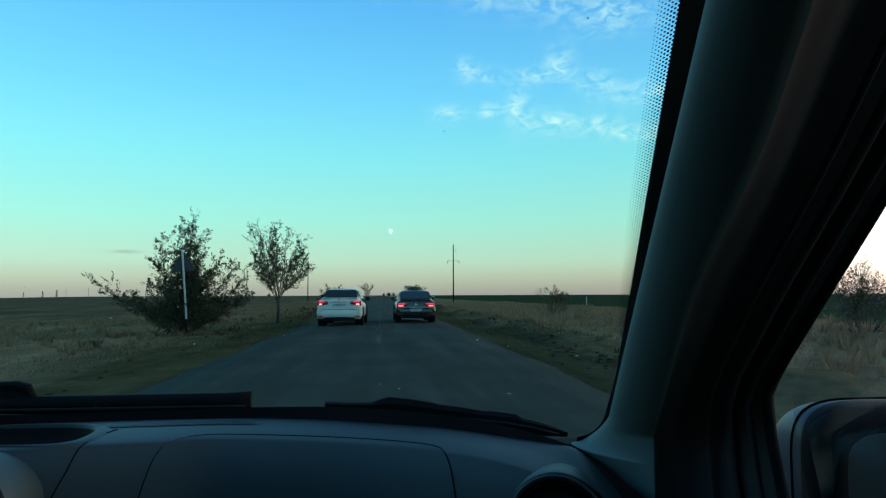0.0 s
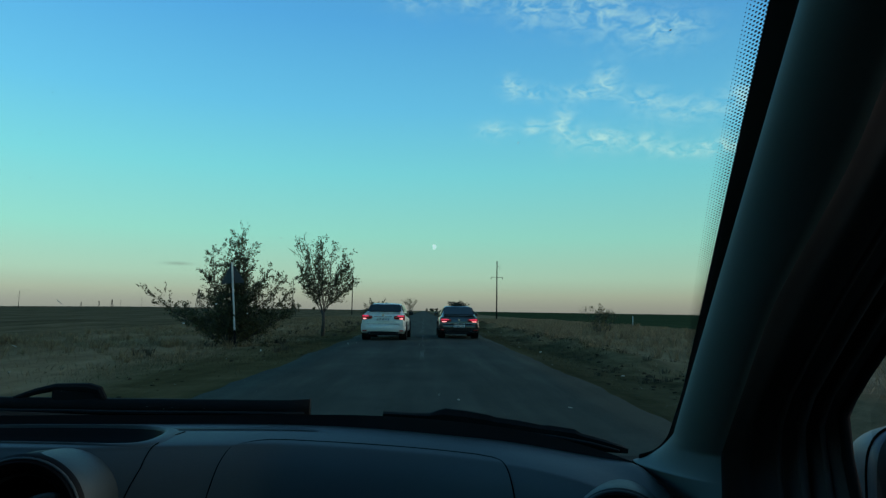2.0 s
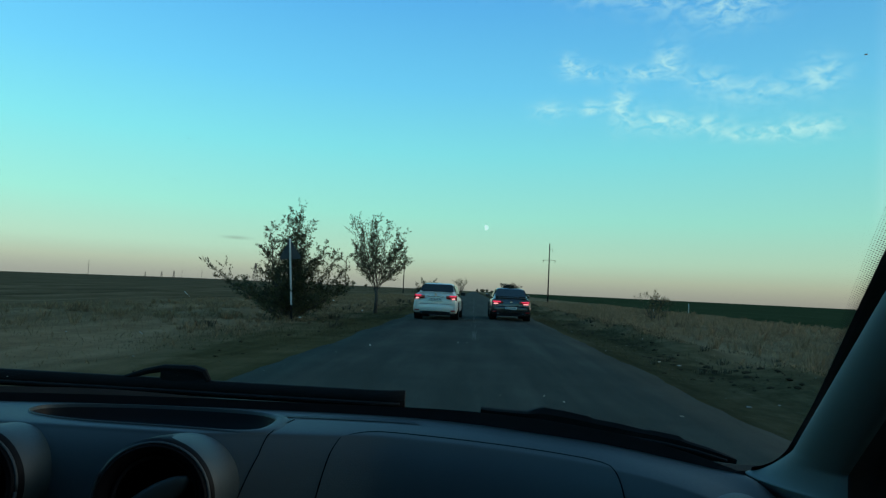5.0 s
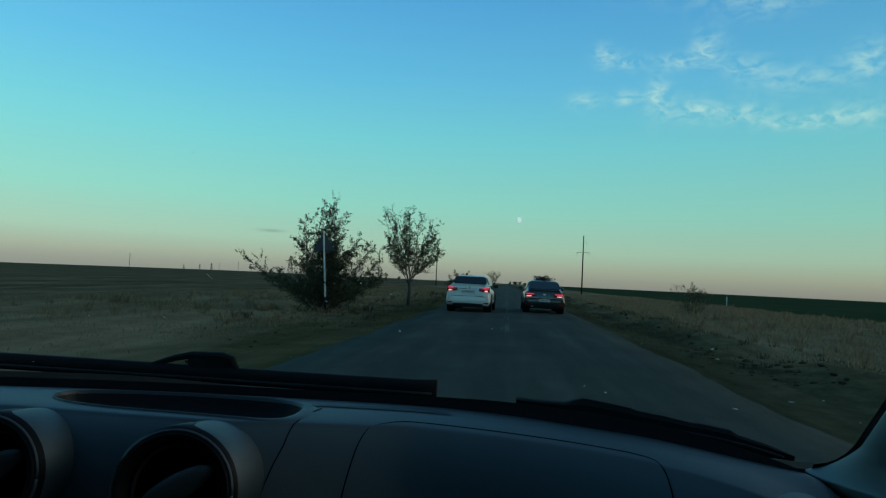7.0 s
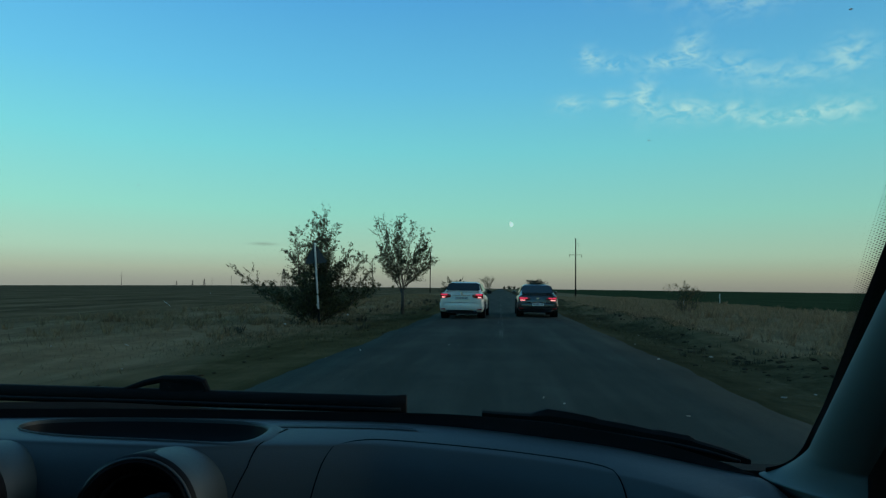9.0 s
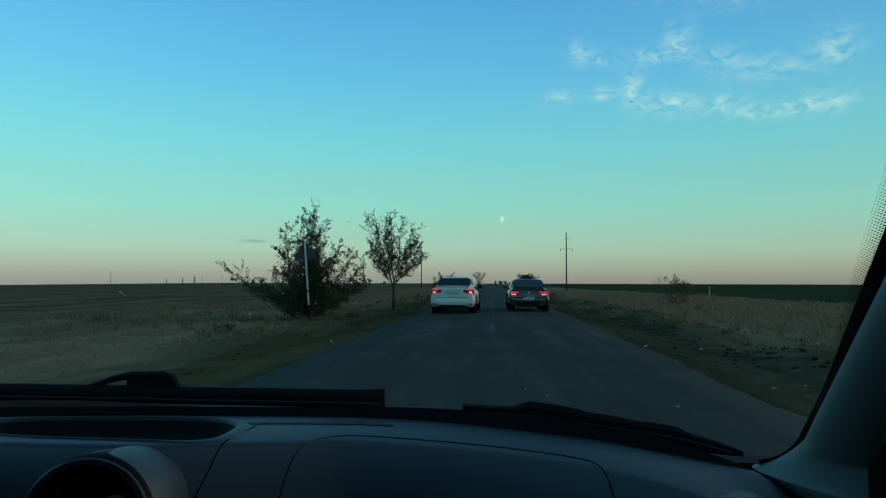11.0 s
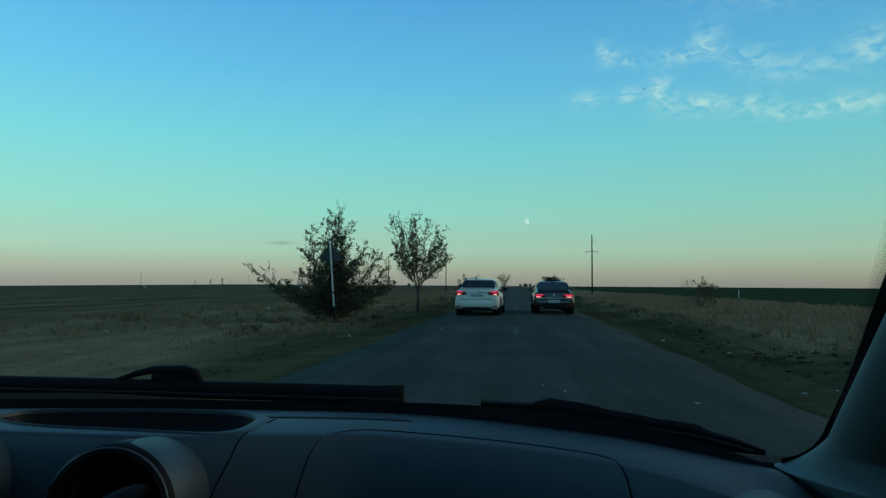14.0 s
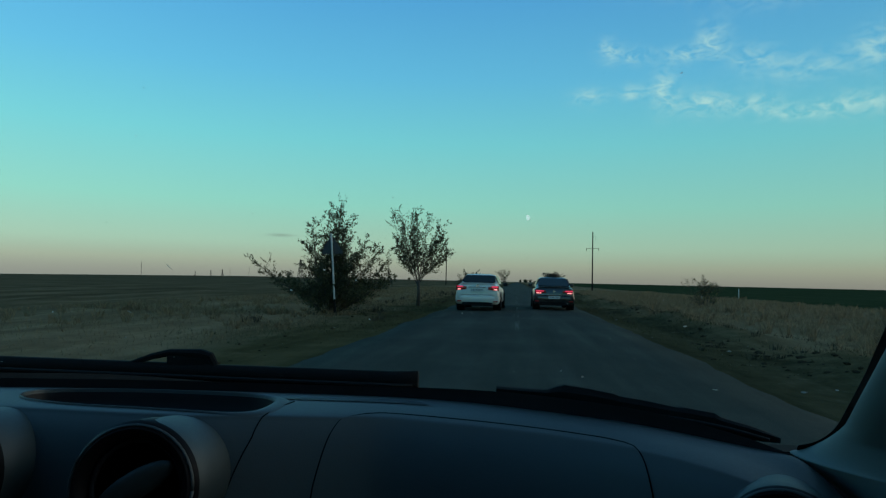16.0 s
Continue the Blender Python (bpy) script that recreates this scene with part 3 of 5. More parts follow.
def air_vent(place, radius, tilt, turn, hood=0.95, toward=0.2):
    """A round vent: sleeve, ring with a paler lip for its glint, dark well and a vane with a grip."""
    base = pose(*place, tilt, 0, turn)
    n = 48

    def ring(bm, r0, d0, r1, d1, r2, d2):
        add_loft(bm, [[base @ Vector((r * math.cos(a), d, r * math.sin(a))) for a in (2 * math.pi * k / n for k in range(n))]
                      for r, d in ((r0, d0), (r1, d1), (r2, d2))], caps=False)

    bm = bmesh.new()
    ring(bm, radius * 1.11, 0.05, radius * 1.10, -0.003, radius * 0.97, -0.011)
    ring(bm, radius * 0.97, -0.011, radius * 0.86, -0.008, radius * 0.80, 0.006)
    vent = part("air_vent", bm, VENT_BLACK, cabin, "round black air vent", smooth=True)
    bm = bmesh.new()
    ring(bm, radius * 0.80, 0.006, radius * 0.76, 0.001, radius * 0.72, 0.008)
    part("ring", bm, DASH_DARK, vent, smooth=True)
    # paler tube round the black lip, painted in for the light it catches
    tube("edge", [base @ Vector((radius * 1.03 * math.cos(a), -0.0075, radius * 1.03 * math.sin(a))) for a in np.linspace(0, 2 * math.pi, 49)], 0.0021, DASH, vent, 6)
    bm = bmesh.new()
    bm.faces.new([bm.verts.new(base @ Vector((radius * 0.8 * math.cos(a), 0.03, radius * 0.8 * math.sin(a)))) for a in (2 * math.pi * k / n for k in range(n))])
    part("well", bm, SEAM, vent)
    bm = bmesh.new()
    bmesh.ops.create_uvsphere(bm, u_segments=20, v_segments=10, radius=1.0)
    bmesh.ops.scale(bm, vec=(radius * 0.72, 0.008, radius * 0.25), verts=bm.verts)
    bmesh.ops.transform(bm, matrix=base @ pose(0, 0.004, radius * 0.04, 25, -32, 0), verts=bm.verts)
    part("vane", bm, DASH, vent, "blue-grey swivelling vane", smooth=True)
    if hood:
        # the brow that carries the vent out of the face of the console
        bm = bmesh.new()
        rings = []
        for grow, d in ((0.01, 0.001), (0.05, 0.006), (0.10, 0.020), (0.15, 0.040), (0.20, 0.065), (0.26, 0.12)):
            rings.append([base @ Vector((r * math.cos(a), d, r * math.sin(a) * (1 - 0.1 * (grow > 0.3))))
                          for a, r in ((a, radius * (1.085 + hood * grow * max(0.0, math.cos(a - toward)) ** 1.3)) for a in (2 * math.pi * k / n for k in range(n)))])
        add_loft(bm, rings, caps=False)
        part("vent_brow", bm, DASH, cabin, smooth=True)


def border_edge(z):
    """Where the glass's black border begins beside the pillar."""
    return Vector((0.306 - 0.294 * (z - 1.2), 0.606 - 1.333 * (z - 1.2), z))


def glass_point(x, z, out=0.0):
    """The windscreen: raked far back and bowed, from the scuttle to the roof, wrapped round towards the pillar."""
    edge = border_edge(z)
    base = x + 0.294 * (z - 1.08) * ease(-0.6, 0.3, x)
    y = far_edge(base) + 0.028 - 1.3 * (z - 1.03)
    near = edge.y + 0.75 * max(0.0, edge.x - x)
    w = ease(edge.x - 0.20, edge.x - 0.03, x) * ease(1.0, 1.045, z)
    return (x, y + (near - y) * w + out, z)


def pillar_left(z):
    return Vector((0.302 - 0.301 * (z - 1.2), 0.582 - 1.476 * (z - 1.2), z))


def pillar_right(z):
    k = max(z, 1.05)
    return Vector((0.340 - 0.345 * (k - 1.2) + 0.02 * ease(1.2, 1.33, z), 0.549 - 1.41 * (k - 1.2), z))


def door_edge(z):
    up = max(0.0, z - 1.10)
    return Vector((0.47, 0.650 - 0.6 * min(up, 0.03) - 1.0 * max(0.0, up - 0.03) - 0.31 * max(0.0, 1.10 - z), z))


def pillar():
    """The trim of the front pillar, its dark seal and the door's frame."""
    def trim(w, z):
        a, b = pillar_left(z), pillar_right(z)
        a.y = min(a.y, pillar_left(1.018).y)
        # the foot sweeps round the corner of the glass, then cuts back along the dashboard
        flare = min(0.0469, max(0.0, 1.065 - z))
        if flare:
            a.x = 0.3426 - 0.0326 * (1 - math.sqrt(1 - (flare / 0.047) ** 2)) + 1.45 * max(0.0, 1.018 - z)
        b.x = max(b.x, a.x + 0.02)
        m = a.lerp(b, w)
        # a round nose: the side turned to the glass rolls over towards the cabin
        k = min(1.0, max(0.0, w))
        bulge = math.sqrt(1 - (1 - k / 0.8) ** 2) if k < 0.8 else 1 - 0.12 * ((k - 0.8) / 0.2) ** 2
        out = Vector((-0.39, -0.92, 0)) * 0.04 * bulge
        if w < 0:
            return a + Vector((0.006 * -w * 10, 0.006 * -w * 10, 0))
        return m + out
    ws = [-0.1, -0.03, 0.0] + [0.8 * (1 - math.cos(a)) for a in np.linspace(0.12, math.pi / 2, 16)] + list(np.linspace(0.83, 1, 6))
    v, f = face_grid(ws, list(np.linspace(0.90, 1.01, 12)) + list(np.linspace(1.014, 1.03, 16)) + list(np.linspace(1.032, 1.09, 20)) + list(np.linspace(1.11, 1.54, 40)), lambda w, z: tuple(trim(w, z)))
    mesh_object("pillar_trim", v, f, TRIM, cabin, "matt grey plastic trim of the front pillar", smooth=True)

    def seal(w, z):
        a, b = pillar_right(z), door_edge(z)
        m = a.lerp(b, w)
        fold = max(0.0, w)
        return tuple(m + Vector((0.0, 0.035 * math.sin(math.pi * fold) + 0.003 * math.sin(fold * 19.0), 0)))
    v, f = face_grid([-0.06] + list(np.linspace(0, 1, 60)), np.linspace(0.8, 1.54, 44), seal)
    mesh_object("door_seal", v, f, SEAL, cabin, "black rubber seal and door frame", smooth=True)
    # the slim frame of the side window
    tube("window_frame", [door_edge(z) + Vector((0.001, 0.001, 0)) for z in np.linspace(0.85, 1.50, 16)], 0.006, BLACK, cabin, 8)
    for w, back, r in ((0.14, 0.006, 0.0035), (0.30, 0.010, 0.005), (0.46, 0.016, 0.003)):
        tube("seal_lip", [door_edge(z).lerp(pillar_right(z), w) + Vector((0, back, 0)) for z in np.linspace(0.86, 1.50, 20)], r, SEAL, cabin, 8)


def windscreen():
    right = lambda z: border_edge(z).x + 0.035
    zs = np.linspace(1.005, 1.53, 34)
    v, f = face_grid(np.linspace(0, 1, 40), zs, lambda w, z: glass_point(-1.33 + (right(z) + 1.33) * w, z))
    pane = mesh_object("windscreen", v, f, WINDSCREEN, cabin, "slightly dusty tinted windscreen", smooth=True)
    pane.visible_shadow = False
    # black border: along the foot and up the pillar, with a rounded corner
    border_top = smooth_curve([-1.34, -0.25, -0.12, 0.0, 0.12, 0.2, 0.26, 0.34], [1.041, 1.041, 1.044, 1.049, 1.048, 1.045, 1.035, 1.012])

    def foot(x, w):
        return (x, far_edge(x) + 0.006, 1.0 + (border_top(x) - 1.0) * w)
    v, f = face_grid(np.linspace(-1.33, 0.304, 90), np.linspace(0, 1, 4), foot)
    mesh_object("black_border", v, f, FRIT, pane, smooth=True)

    def inner(z):
        low = min(0.0419, max(0.0, 1.07 - z))
        return border_edge(z).x - 0.0055 * ease(1.14, 1.05, z) - 0.036 * (1 - math.sqrt(1 - (low / 0.042) ** 2))

    def side(w, z):
        x = inner(z) + (border_edge(z).x + 0.02 - inner(z)) * w
        return (x, border_edge(max(z, 1.02)).y + 0.004, z)
    v, f = face_grid(np.linspace(0, 1, 5), list(np.linspace(1.0, 1.027, 4)) + list(np.linspace(1.0285, 1.085, 26)) + list(np.linspace(1.1, 1.53, 50)), side)
    mesh_object("side_border", v, f, FRIT, pane, smooth=True)
    # the fading screen of dots beside the border
    v, f = [], []
    rows, pitch = 8, 0.0017
    for k in range(190):
        s = 1.13 + k * 0.0018
        for j in range(rows):
            z = s + (0.0009 if j % 2 else 0)
            r = 0.00118 - 0.0001 * j
            if z < 1.19:
                r *= 0.25 + 0.75 * (z - 1.13) / 0.06
            x = inner(z) - 0.0004 - j * pitch * (0.55 + 0.45 * ease(1.15, 1.32, z))
            c = Vector(glass_point(x, z, -0.003))
            up = (Vector(glass_point(x, z + 0.01, -0.003)) - c).normalized()
            side = (Vector(glass_point(x + 0.01, z, -0.003)) - c).normalized()
            b = len(v)
            v += [c + r * (math.cos(q) * side * 0.85 + math.sin(q) * up) for q in (2 * math.pi * i / 7 for i in range(7))]
            f.append(tuple(range(b, b + 7)))
    dots = mesh_object("dot_screen", v, f, FRIT, pane)
    tagged(dots, "rows of tiny black printed dots", kind="stuff")
    # dried insects and chips on the outside: faint specks, and a few pale splashes
    rnd = random.Random(11)
    specks = [(rnd.uniform(-0.85, 0.22), 1.05 + 0.36 * rnd.random() ** 1.2, rnd.choice((0.0003, 0.0004, 0.0005, 0.0006, 0.0008)), rnd.uniform(1, 1.8), rnd.uniform(0, 3)) for _ in range(80)]
    splashes = [(-0.4305, 1.2155, 0.0006, 11.0, -1.3), (-0.5255, 1.1545, 0.0008, 6.0, -0.95), (-0.289, 1.1895, 0.0016, 1.3, 1.4), (-0.236, 1.216, 0.0014, 1.2, 0.3), (-0.2, 1.204, 0.0014, 1.4, 1.2),
                (-0.198, 1.1525, 0.0014, 1.9, 1.5), (0.0815, 1.0865, 0.0016, 1.9, 0.1), (0.054, 1.093, 0.0009, 4.0, 1.4), (0.227, 1.087, 0.0013, 2.8, -0.2), (0.173, 1.164, 0.0016, 1.2, 0.5),
                (-0.56, 1.115, 0.0012, 1.3, 0.2), (-0.631, 1.1515, 0.0016, 1.4, 0.9)]

    def mark_mesh(marks):
        v, f = [], []
        for x, z, r, long, turn in marks:
            c = Vector(glass_point(x, z, 0.002))
            up = (Vector(glass_point(x, z + 0.01, 0.002)) - c).normalized()
            side = (Vector(glass_point(x + 0.01, z, 0.002)) - c).normalized()
            b = len(v)
            for i in range(9):
                q = 2 * math.pi * i / 9
                p, w = r * long * math.cos(q) * rnd.uniform(0.5, 1.2), r * math.sin(q) * rnd.uniform(0.5, 1.2)
                v.append(c + side * (p * math.cos(turn) - w * math.sin(turn)) + up * (p * math.sin(turn) + w * math.cos(turn)))
            f.append(tuple(range(b, b + 9)))
        return v, f
    tagged(mesh_object("insect_marks", *mark_mesh(specks), SPECK, pane), "dried insect marks on the glass", kind="stuff")
    tagged(mesh_object("insect_splashes", *mark_mesh(splashes), SPLASH, pane), "pale dried splashes on the glass", kind="stuff")


def wipers():
    # long wiper on the driver's side, with the bridge that holds its blade
    left = empty("wiper", (0, 0, 0))
    left.parent = cabin
    tagged(left, "black wiper with a bridged blade")
    line = lambda x: Vector((x, 1.147 + 0.032 * (-0.17 - x) / 0.38 - 0.10 * max(0, -0.6 - x), 1.0405 - 0.006 * min(1, (-0.17 - x) / 0.38)))
    bm = bmesh.new()
    rings = []
    for x in np.linspace(-0.172, -1.1, 24):
        p = line(x)
        h = 0.0095 if x < -0.19 else 0.0115
        rings.append([p + Vector((0, dy, dz)) for dy, dz in ((-0.010, -2.1 * h), (-0.012, 0), (-0.006, h), (0.006, h), (0.012, 0), (0.010, -2.1 * h))])
    add_loft(bm, rings)
    part("blade", bm, WIPER, left, smooth=True)
    bm = bmesh.new()
    a = [(-0.715, 0.006), (-0.675, 0.020), (-0.64, 0.028), (-0.58, 0.028), (-0.56, 0.024), (-0.55, 0.008)]
    add_tube(bm, [line(x) + Vector((0, -0.002, dz)) for x, dz in a], [0.005, 0.006, 0.007, 0.009, 0.008, 0.006], 8)
    add_box(bm, line(-0.645) + Vector((0, -0.008, 0.0)), line(-0.555) + Vector((0, 0.004, 0.027)), 0.006)
    part("bridge", bm, WIPER, left)
    tube("rubber", [line(x) + Vector((0, -0.014, -0.012)) for x in np.linspace(-0.18, -1.1, 12)], 0.003, DASH_DARK, left, 5)
    # the other wiper's arm, thick in the middle, thin at both ends
    right = empty("wiper", (0, 0, 0))
    right.parent = cabin
    tagged(right, "black wiper arm with a stepped cover")
    xs = [-0.035, 0.0, 0.04, 0.052, 0.066, 0.10, 0.135, 0.142, 0.18, 0.215, 0.222, 0.258, 0.265, 0.295, 0.322]
    top = [0.004, 0.004, 0.005, 0.010, 0.015, 0.0145, 0.013, 0.011, 0.0105, 0.008, 0.0095, 0.009, 0.005, 0.004, 0.001]
    ys = smooth_curve([-0.06, 0.069, 0.163, 0.262, 0.34], [1.06, 1.03, 1.007, 0.958, 0.90])
    zs = smooth_curve([-0.06, 0.069, 0.163, 0.262, 0.34], [1.043, 1.042, 1.034, 1.030, 1.018])
    bm = bmesh.new()
    rings = []
    for x, h in zip(xs, top):
        p = Vector((x, ys(x), zs(x)))
        rings.append([p + Vector((0, dy, dz)) for dy, dz in ((-0.010, -0.006 - 0.012 * ease(0.06, 0.2, x) * ease(0.325, 0.27, x)), (-0.012, h * 0.4), (-0.006, h), (0.006, h), (0.012, h * 0.4), (0.010, -0.006 - 0.012 * ease(0.06, 0.2, x) * ease(0.325, 0.27, x)))])
    add_loft(bm, rings)
    part("arm", bm, WIPER, right)
    tube("rubber", [Vector((x, ys(x) - 0.016, zs(x) - 0.005)) for x in np.linspace(0.0, 0.31, 10)], 0.0022, DASH_DARK, right, 5)


def scuttle():
    """The dark plastic panel under the wipers, outside the glass."""
    v, f = face_grid(np.linspace(-1.33, -0.16, 50), [0, 0.5, 1.0], lambda x, w: (x, far_edge(x) + 0.05 + 0.05 * w, 1.010 + 0.010 * w + (0.012 * w + 0.004) * ease(-0.35, -0.75, x)))
    mesh_object("scuttle_panel", v, f, SCUTTLE, cabin, "dusty brown-grey panel below the wipers", smooth=True)


def side_mirror():
    """The mirror outside the passenger's door."""
    n = 144

    def ring(y, x0, x1, z0, z1, p):
        cx, cz, rx, rz = (x0 + x1) / 2, (z0 + z1) / 2 - 0.01, (x1 - x0) / 2, (z1 - z0) / 2
        pts = []
        for k in range(n):
            a = 2 * math.pi * k / n
            c, s = math.cos(a), math.sin(a)
            pts.append((cx + rx * math.copysign(abs(c) ** p, c), y, cz + rz * math.copysign(abs(s) ** p, s)))
        return pts

    bm = bmesh.new()
    shape = [ring(0.745 + 0.14 * math.sin(q), 0.575 + 0.05 * (1 - math.cos(q)), 0.815 - 0.09 * (1 - math.cos(q)), 0.89 + 0.06 * (1 - math.cos(q)), 1.094 - 0.075 * (1 - math.cos(q)), 0.45 + 0.45 * (q / 1.5) ** 2)
             for q in np.linspace(1.5, 0.0, 12)]
    add_loft(bm, shape)
    housing = part("side_mirror", bm, SILVER, cabin, "dark silver door mirror with a black rim", smooth=True)
    bm = bmesh.new()
    add_loft(bm, [ring(0.752, 0.5735, 0.8165, 0.8885, 1.0955, 0.45), ring(0.735, 0.5725, 0.8175, 0.8875, 1.0965, 0.45), ring(0.716, 0.576, 0.814, 0.891, 1.093, 0.45), ring(0.706, 0.586, 0.804, 0.901, 1.083, 0.45),
                  ring(0.705, 0.600, 0.79, 0.915, 1.069, 0.45), ring(0.712, 0.606, 0.784, 0.921, 1.063, 0.45), ring(0.726, 0.609, 0.781, 0.924, 1.060, 0.45)], caps=False)
    part("rim", bm, RIM_BLACK, housing, smooth=True)
    bm = bmesh.new()
    bm.faces.new([bm.verts.new((x, y + 0.18 * (0.69 - x) - 0.14 * (z - 0.99), z)) for x, y, z in ring(0.728, 0.604, 0.786, 0.919, 1.065, 0.45)])
    part("mirror_glass", bm, MIRROR, housing)
    tube("seam", [Vector(q) + Vector((0, 0, 0)) for q in ring(0.775, 0.5765, 0.8135, 0.8915, 1.0925, 0.46)] , 0.0022, SEAM, housing, 5)
    boxed("foot", (0.478, 0.70, 0.87), (0.62, 0.79, 0.925), BLACK, housing, 0.015)


def shell():
    """Roof, doors, floor and tail that close the cabin behind the camera."""
    boxed("roof_lining", (-1.30, -1.6, 1.50), (0.46, 0.15, 1.54), LINING, cabin, 0.01)
    boxed("door_panel", (0.472, -1.6, 0.42), (0.52, 0.62, 0.85), BLACK, cabin, 0.015)
    boxed("door_panel", (-1.36, -1.6, 0.42), (-1.31, 0.64, 0.985), DASH_DARK, cabin, 0.015)
    boxed("cabin_floor", (-1.36, -1.6, 0.40), (0.52, 1.1, 0.44), LINING, cabin)
    boxed("tail_panel", (-1.36, -1.65, 0.42), (0.52, -1.58, 1.12), LINING, cabin)
    # this unseen right post is widened to block light through the side window
    boxed("unseen_centre_post", (0.475, -0.42, 0.98), (0.52, -0.02, 1.51), LINING, cabin, 0.01)
    boxed("unseen_centre_post", (-1.36, -0.42, 0.98), (-1.315, -0.30, 1.51), LINING, cabin, 0.01)
    boxed("tail_post", (0.43, -1.64, 0.98), (0.52, -1.45, 1.51), LINING, cabin, 0.01)
    boxed("tail_post", (-1.36, -1.64, 0.98), (-1.27, -1.45, 1.51), LINING, cabin, 0.01)
    boxed("corner_filler", (0.24, 0.99, 0.70), (0.53, 1.03, 0.985), BLACK, cabin)
    boxed("bulkhead", (-1.36, 1.08, 0.42), (0.46, 1.12, 0.9), BLACK, cabin)
    tube("front_post", [(-1.30, 0.80, 1.05), (-1.16, 0.14, 1.51)], 0.04, TRIM, cabin, 8)
    for lo, hi, mat in (((-0.42, -0.62, 0.45), (0.30, -0.44, 1.42), LINING), ((-1.22, -0.62, 0.45), (-0.6, -0.44, 1.42), LINING)):
        boxed("seat_back", lo, hi, mat, cabin, 0.06, "dark cloth seat back", 3)
    v, f = face_grid(np.linspace(0, 1, 8), np.linspace(0.845, 1.51, 8),
                     lambda w, z: (0.488, -0.3 + (door_edge(z).y - 0.004 + 0.3) * w, z))
    pane = mesh_object("side_window", v, f, SIDE_GLASS, cabin, "clear side window")
    pane.visible_shadow = False
    # unseen side panes, added and tinted dark to cut light into the cabin
    for x, y0, y1 in ((0.488, -1.5, -0.42), (-1.33, -1.5, -0.42), (-1.33, -0.3, 0.55)):
        v, f = face_grid([0, 1], [0.97, 1.51], lambda w, z: (x, y0 + (y1 - y0) * w, z))
        mesh_object("side_window", v, f, LIGHT_CUT_GLASS, cabin, "unseen side window, tinted dark to dim the cabin")
    # the unseen rear pane is tinted likewise, against light from behind
    v, f = face_grid([-1.28, 0.44], [1.1, 1.51], lambda x, z: (x, -1.6, z))
    mesh_object("rear_window", v, f, LIGHT_CUT_GLASS, cabin, "dark tinted rear window")


dashboard()
storage_tray()
air_vent((-0.425, 0.735, 0.966), 0.067, -8, 6)
air_vent((-0.665, 0.735, 0.966), 0.067, -8, 4)
air_vent((0.254, 0.700, 0.961), 0.052, -12, -20, 0.9, 2.0)
pillar()
windscreen()
wipers()
scuttle()
side_mirror()
shell()


# ---- cars ahead ----
def rounded_ring(y, half, z0, z1, p, n=28, tuck=0.0):
    """A car's cross-section at y: a soft-cornered box, drawn in a little towards the sill."""
    pts = []
    cz, rz = (z0 + z1) / 2, (z1 - z0) / 2
    for k in range(n):
        a = 2 * math.pi * (k + 0.5) / n
        c, s = math.cos(a), math.sin(a)
        z = cz + rz * math.copysign(abs(s) ** p, s)
        x = half * math.copysign(abs(c) ** p, c) * (1 - tuck * max(0.0, (z - cz) / rz))
        pts.append((x, y, z))
    return pts


def wheel(car, x, y, side):
    n = 26
    r = 0.325
    bm = bmesh.new()
    add_loft(bm, [[(x + side * d, y + q * math.cos(a), 0.325 + q * math.sin(a)) for a in (2 * math.pi * k / n for k in range(n))]
                  for d, q in ((-0.105, r * 0.7), (-0.11, r * 0.93), (-0.085, r), (0.085, r), (0.11, r * 0.93), (0.105, r * 0.68))], caps=False)
    w = part("wheel", bm, TYRE, car, "black tyre on an alloy rim", smooth=True)
    bm = bmesh.new()
    for k in range(5):
        a = 2 * math.pi * k / 5
        add_tube(bm, [(x + side * 0.08, y, 0.325), (x + side * 0.09, y + 0.21 * math.cos(a), 0.325 + 0.21 * math.sin(a))], [0.035, 0.02], 6)
    add_loft(bm, [[(x + side * d, y + q * math.cos(a), 0.325 + q * math.sin(a)) for a in (2 * math.pi * k / n for k in range(n))]
                  for d, q in ((0.02, 0.225), (0.09, 0.23), (0.1, 0.215), (0.02, 0.2))], caps=False)
    part("rim", bm, STEEL, w)
    bm = bmesh.new()
    add_loft(bm, [[(x + d, y + 0.2 * math.cos(a), 0.325 + 0.2 * math.sin(a)) for a in (2 * math.pi * k / n for k in range(n))] for d in (-0.03, 0.03)])
    part("brake_disc", bm, DASH_DARK, w)


def panel(name, corners, mat, parent, grow=0.0, thick=0.012, label="", bevel=0.0):
    """A thin plate over four corners, standing proud along its normal."""
    c = [Vector(p) for p in corners]
    n = (c[1] - c[0]).cross(c[3] - c[0]).normalized()
    bm = bmesh.new()
    rows = add_loft(bm, [[p - n * thick * 0.3 for p in c], [p + n * thick for p in c]])
    if bevel:
        edges = [e for e in bm.edges if abs((e.verts[0].co - e.verts[1].co).normalized().dot(n)) > 0.9]
        bmesh.ops.bevel(bm, geom=edges, offset=bevel, segments=3, affect="EDGES")
    return part(name, bm, mat, parent, label)


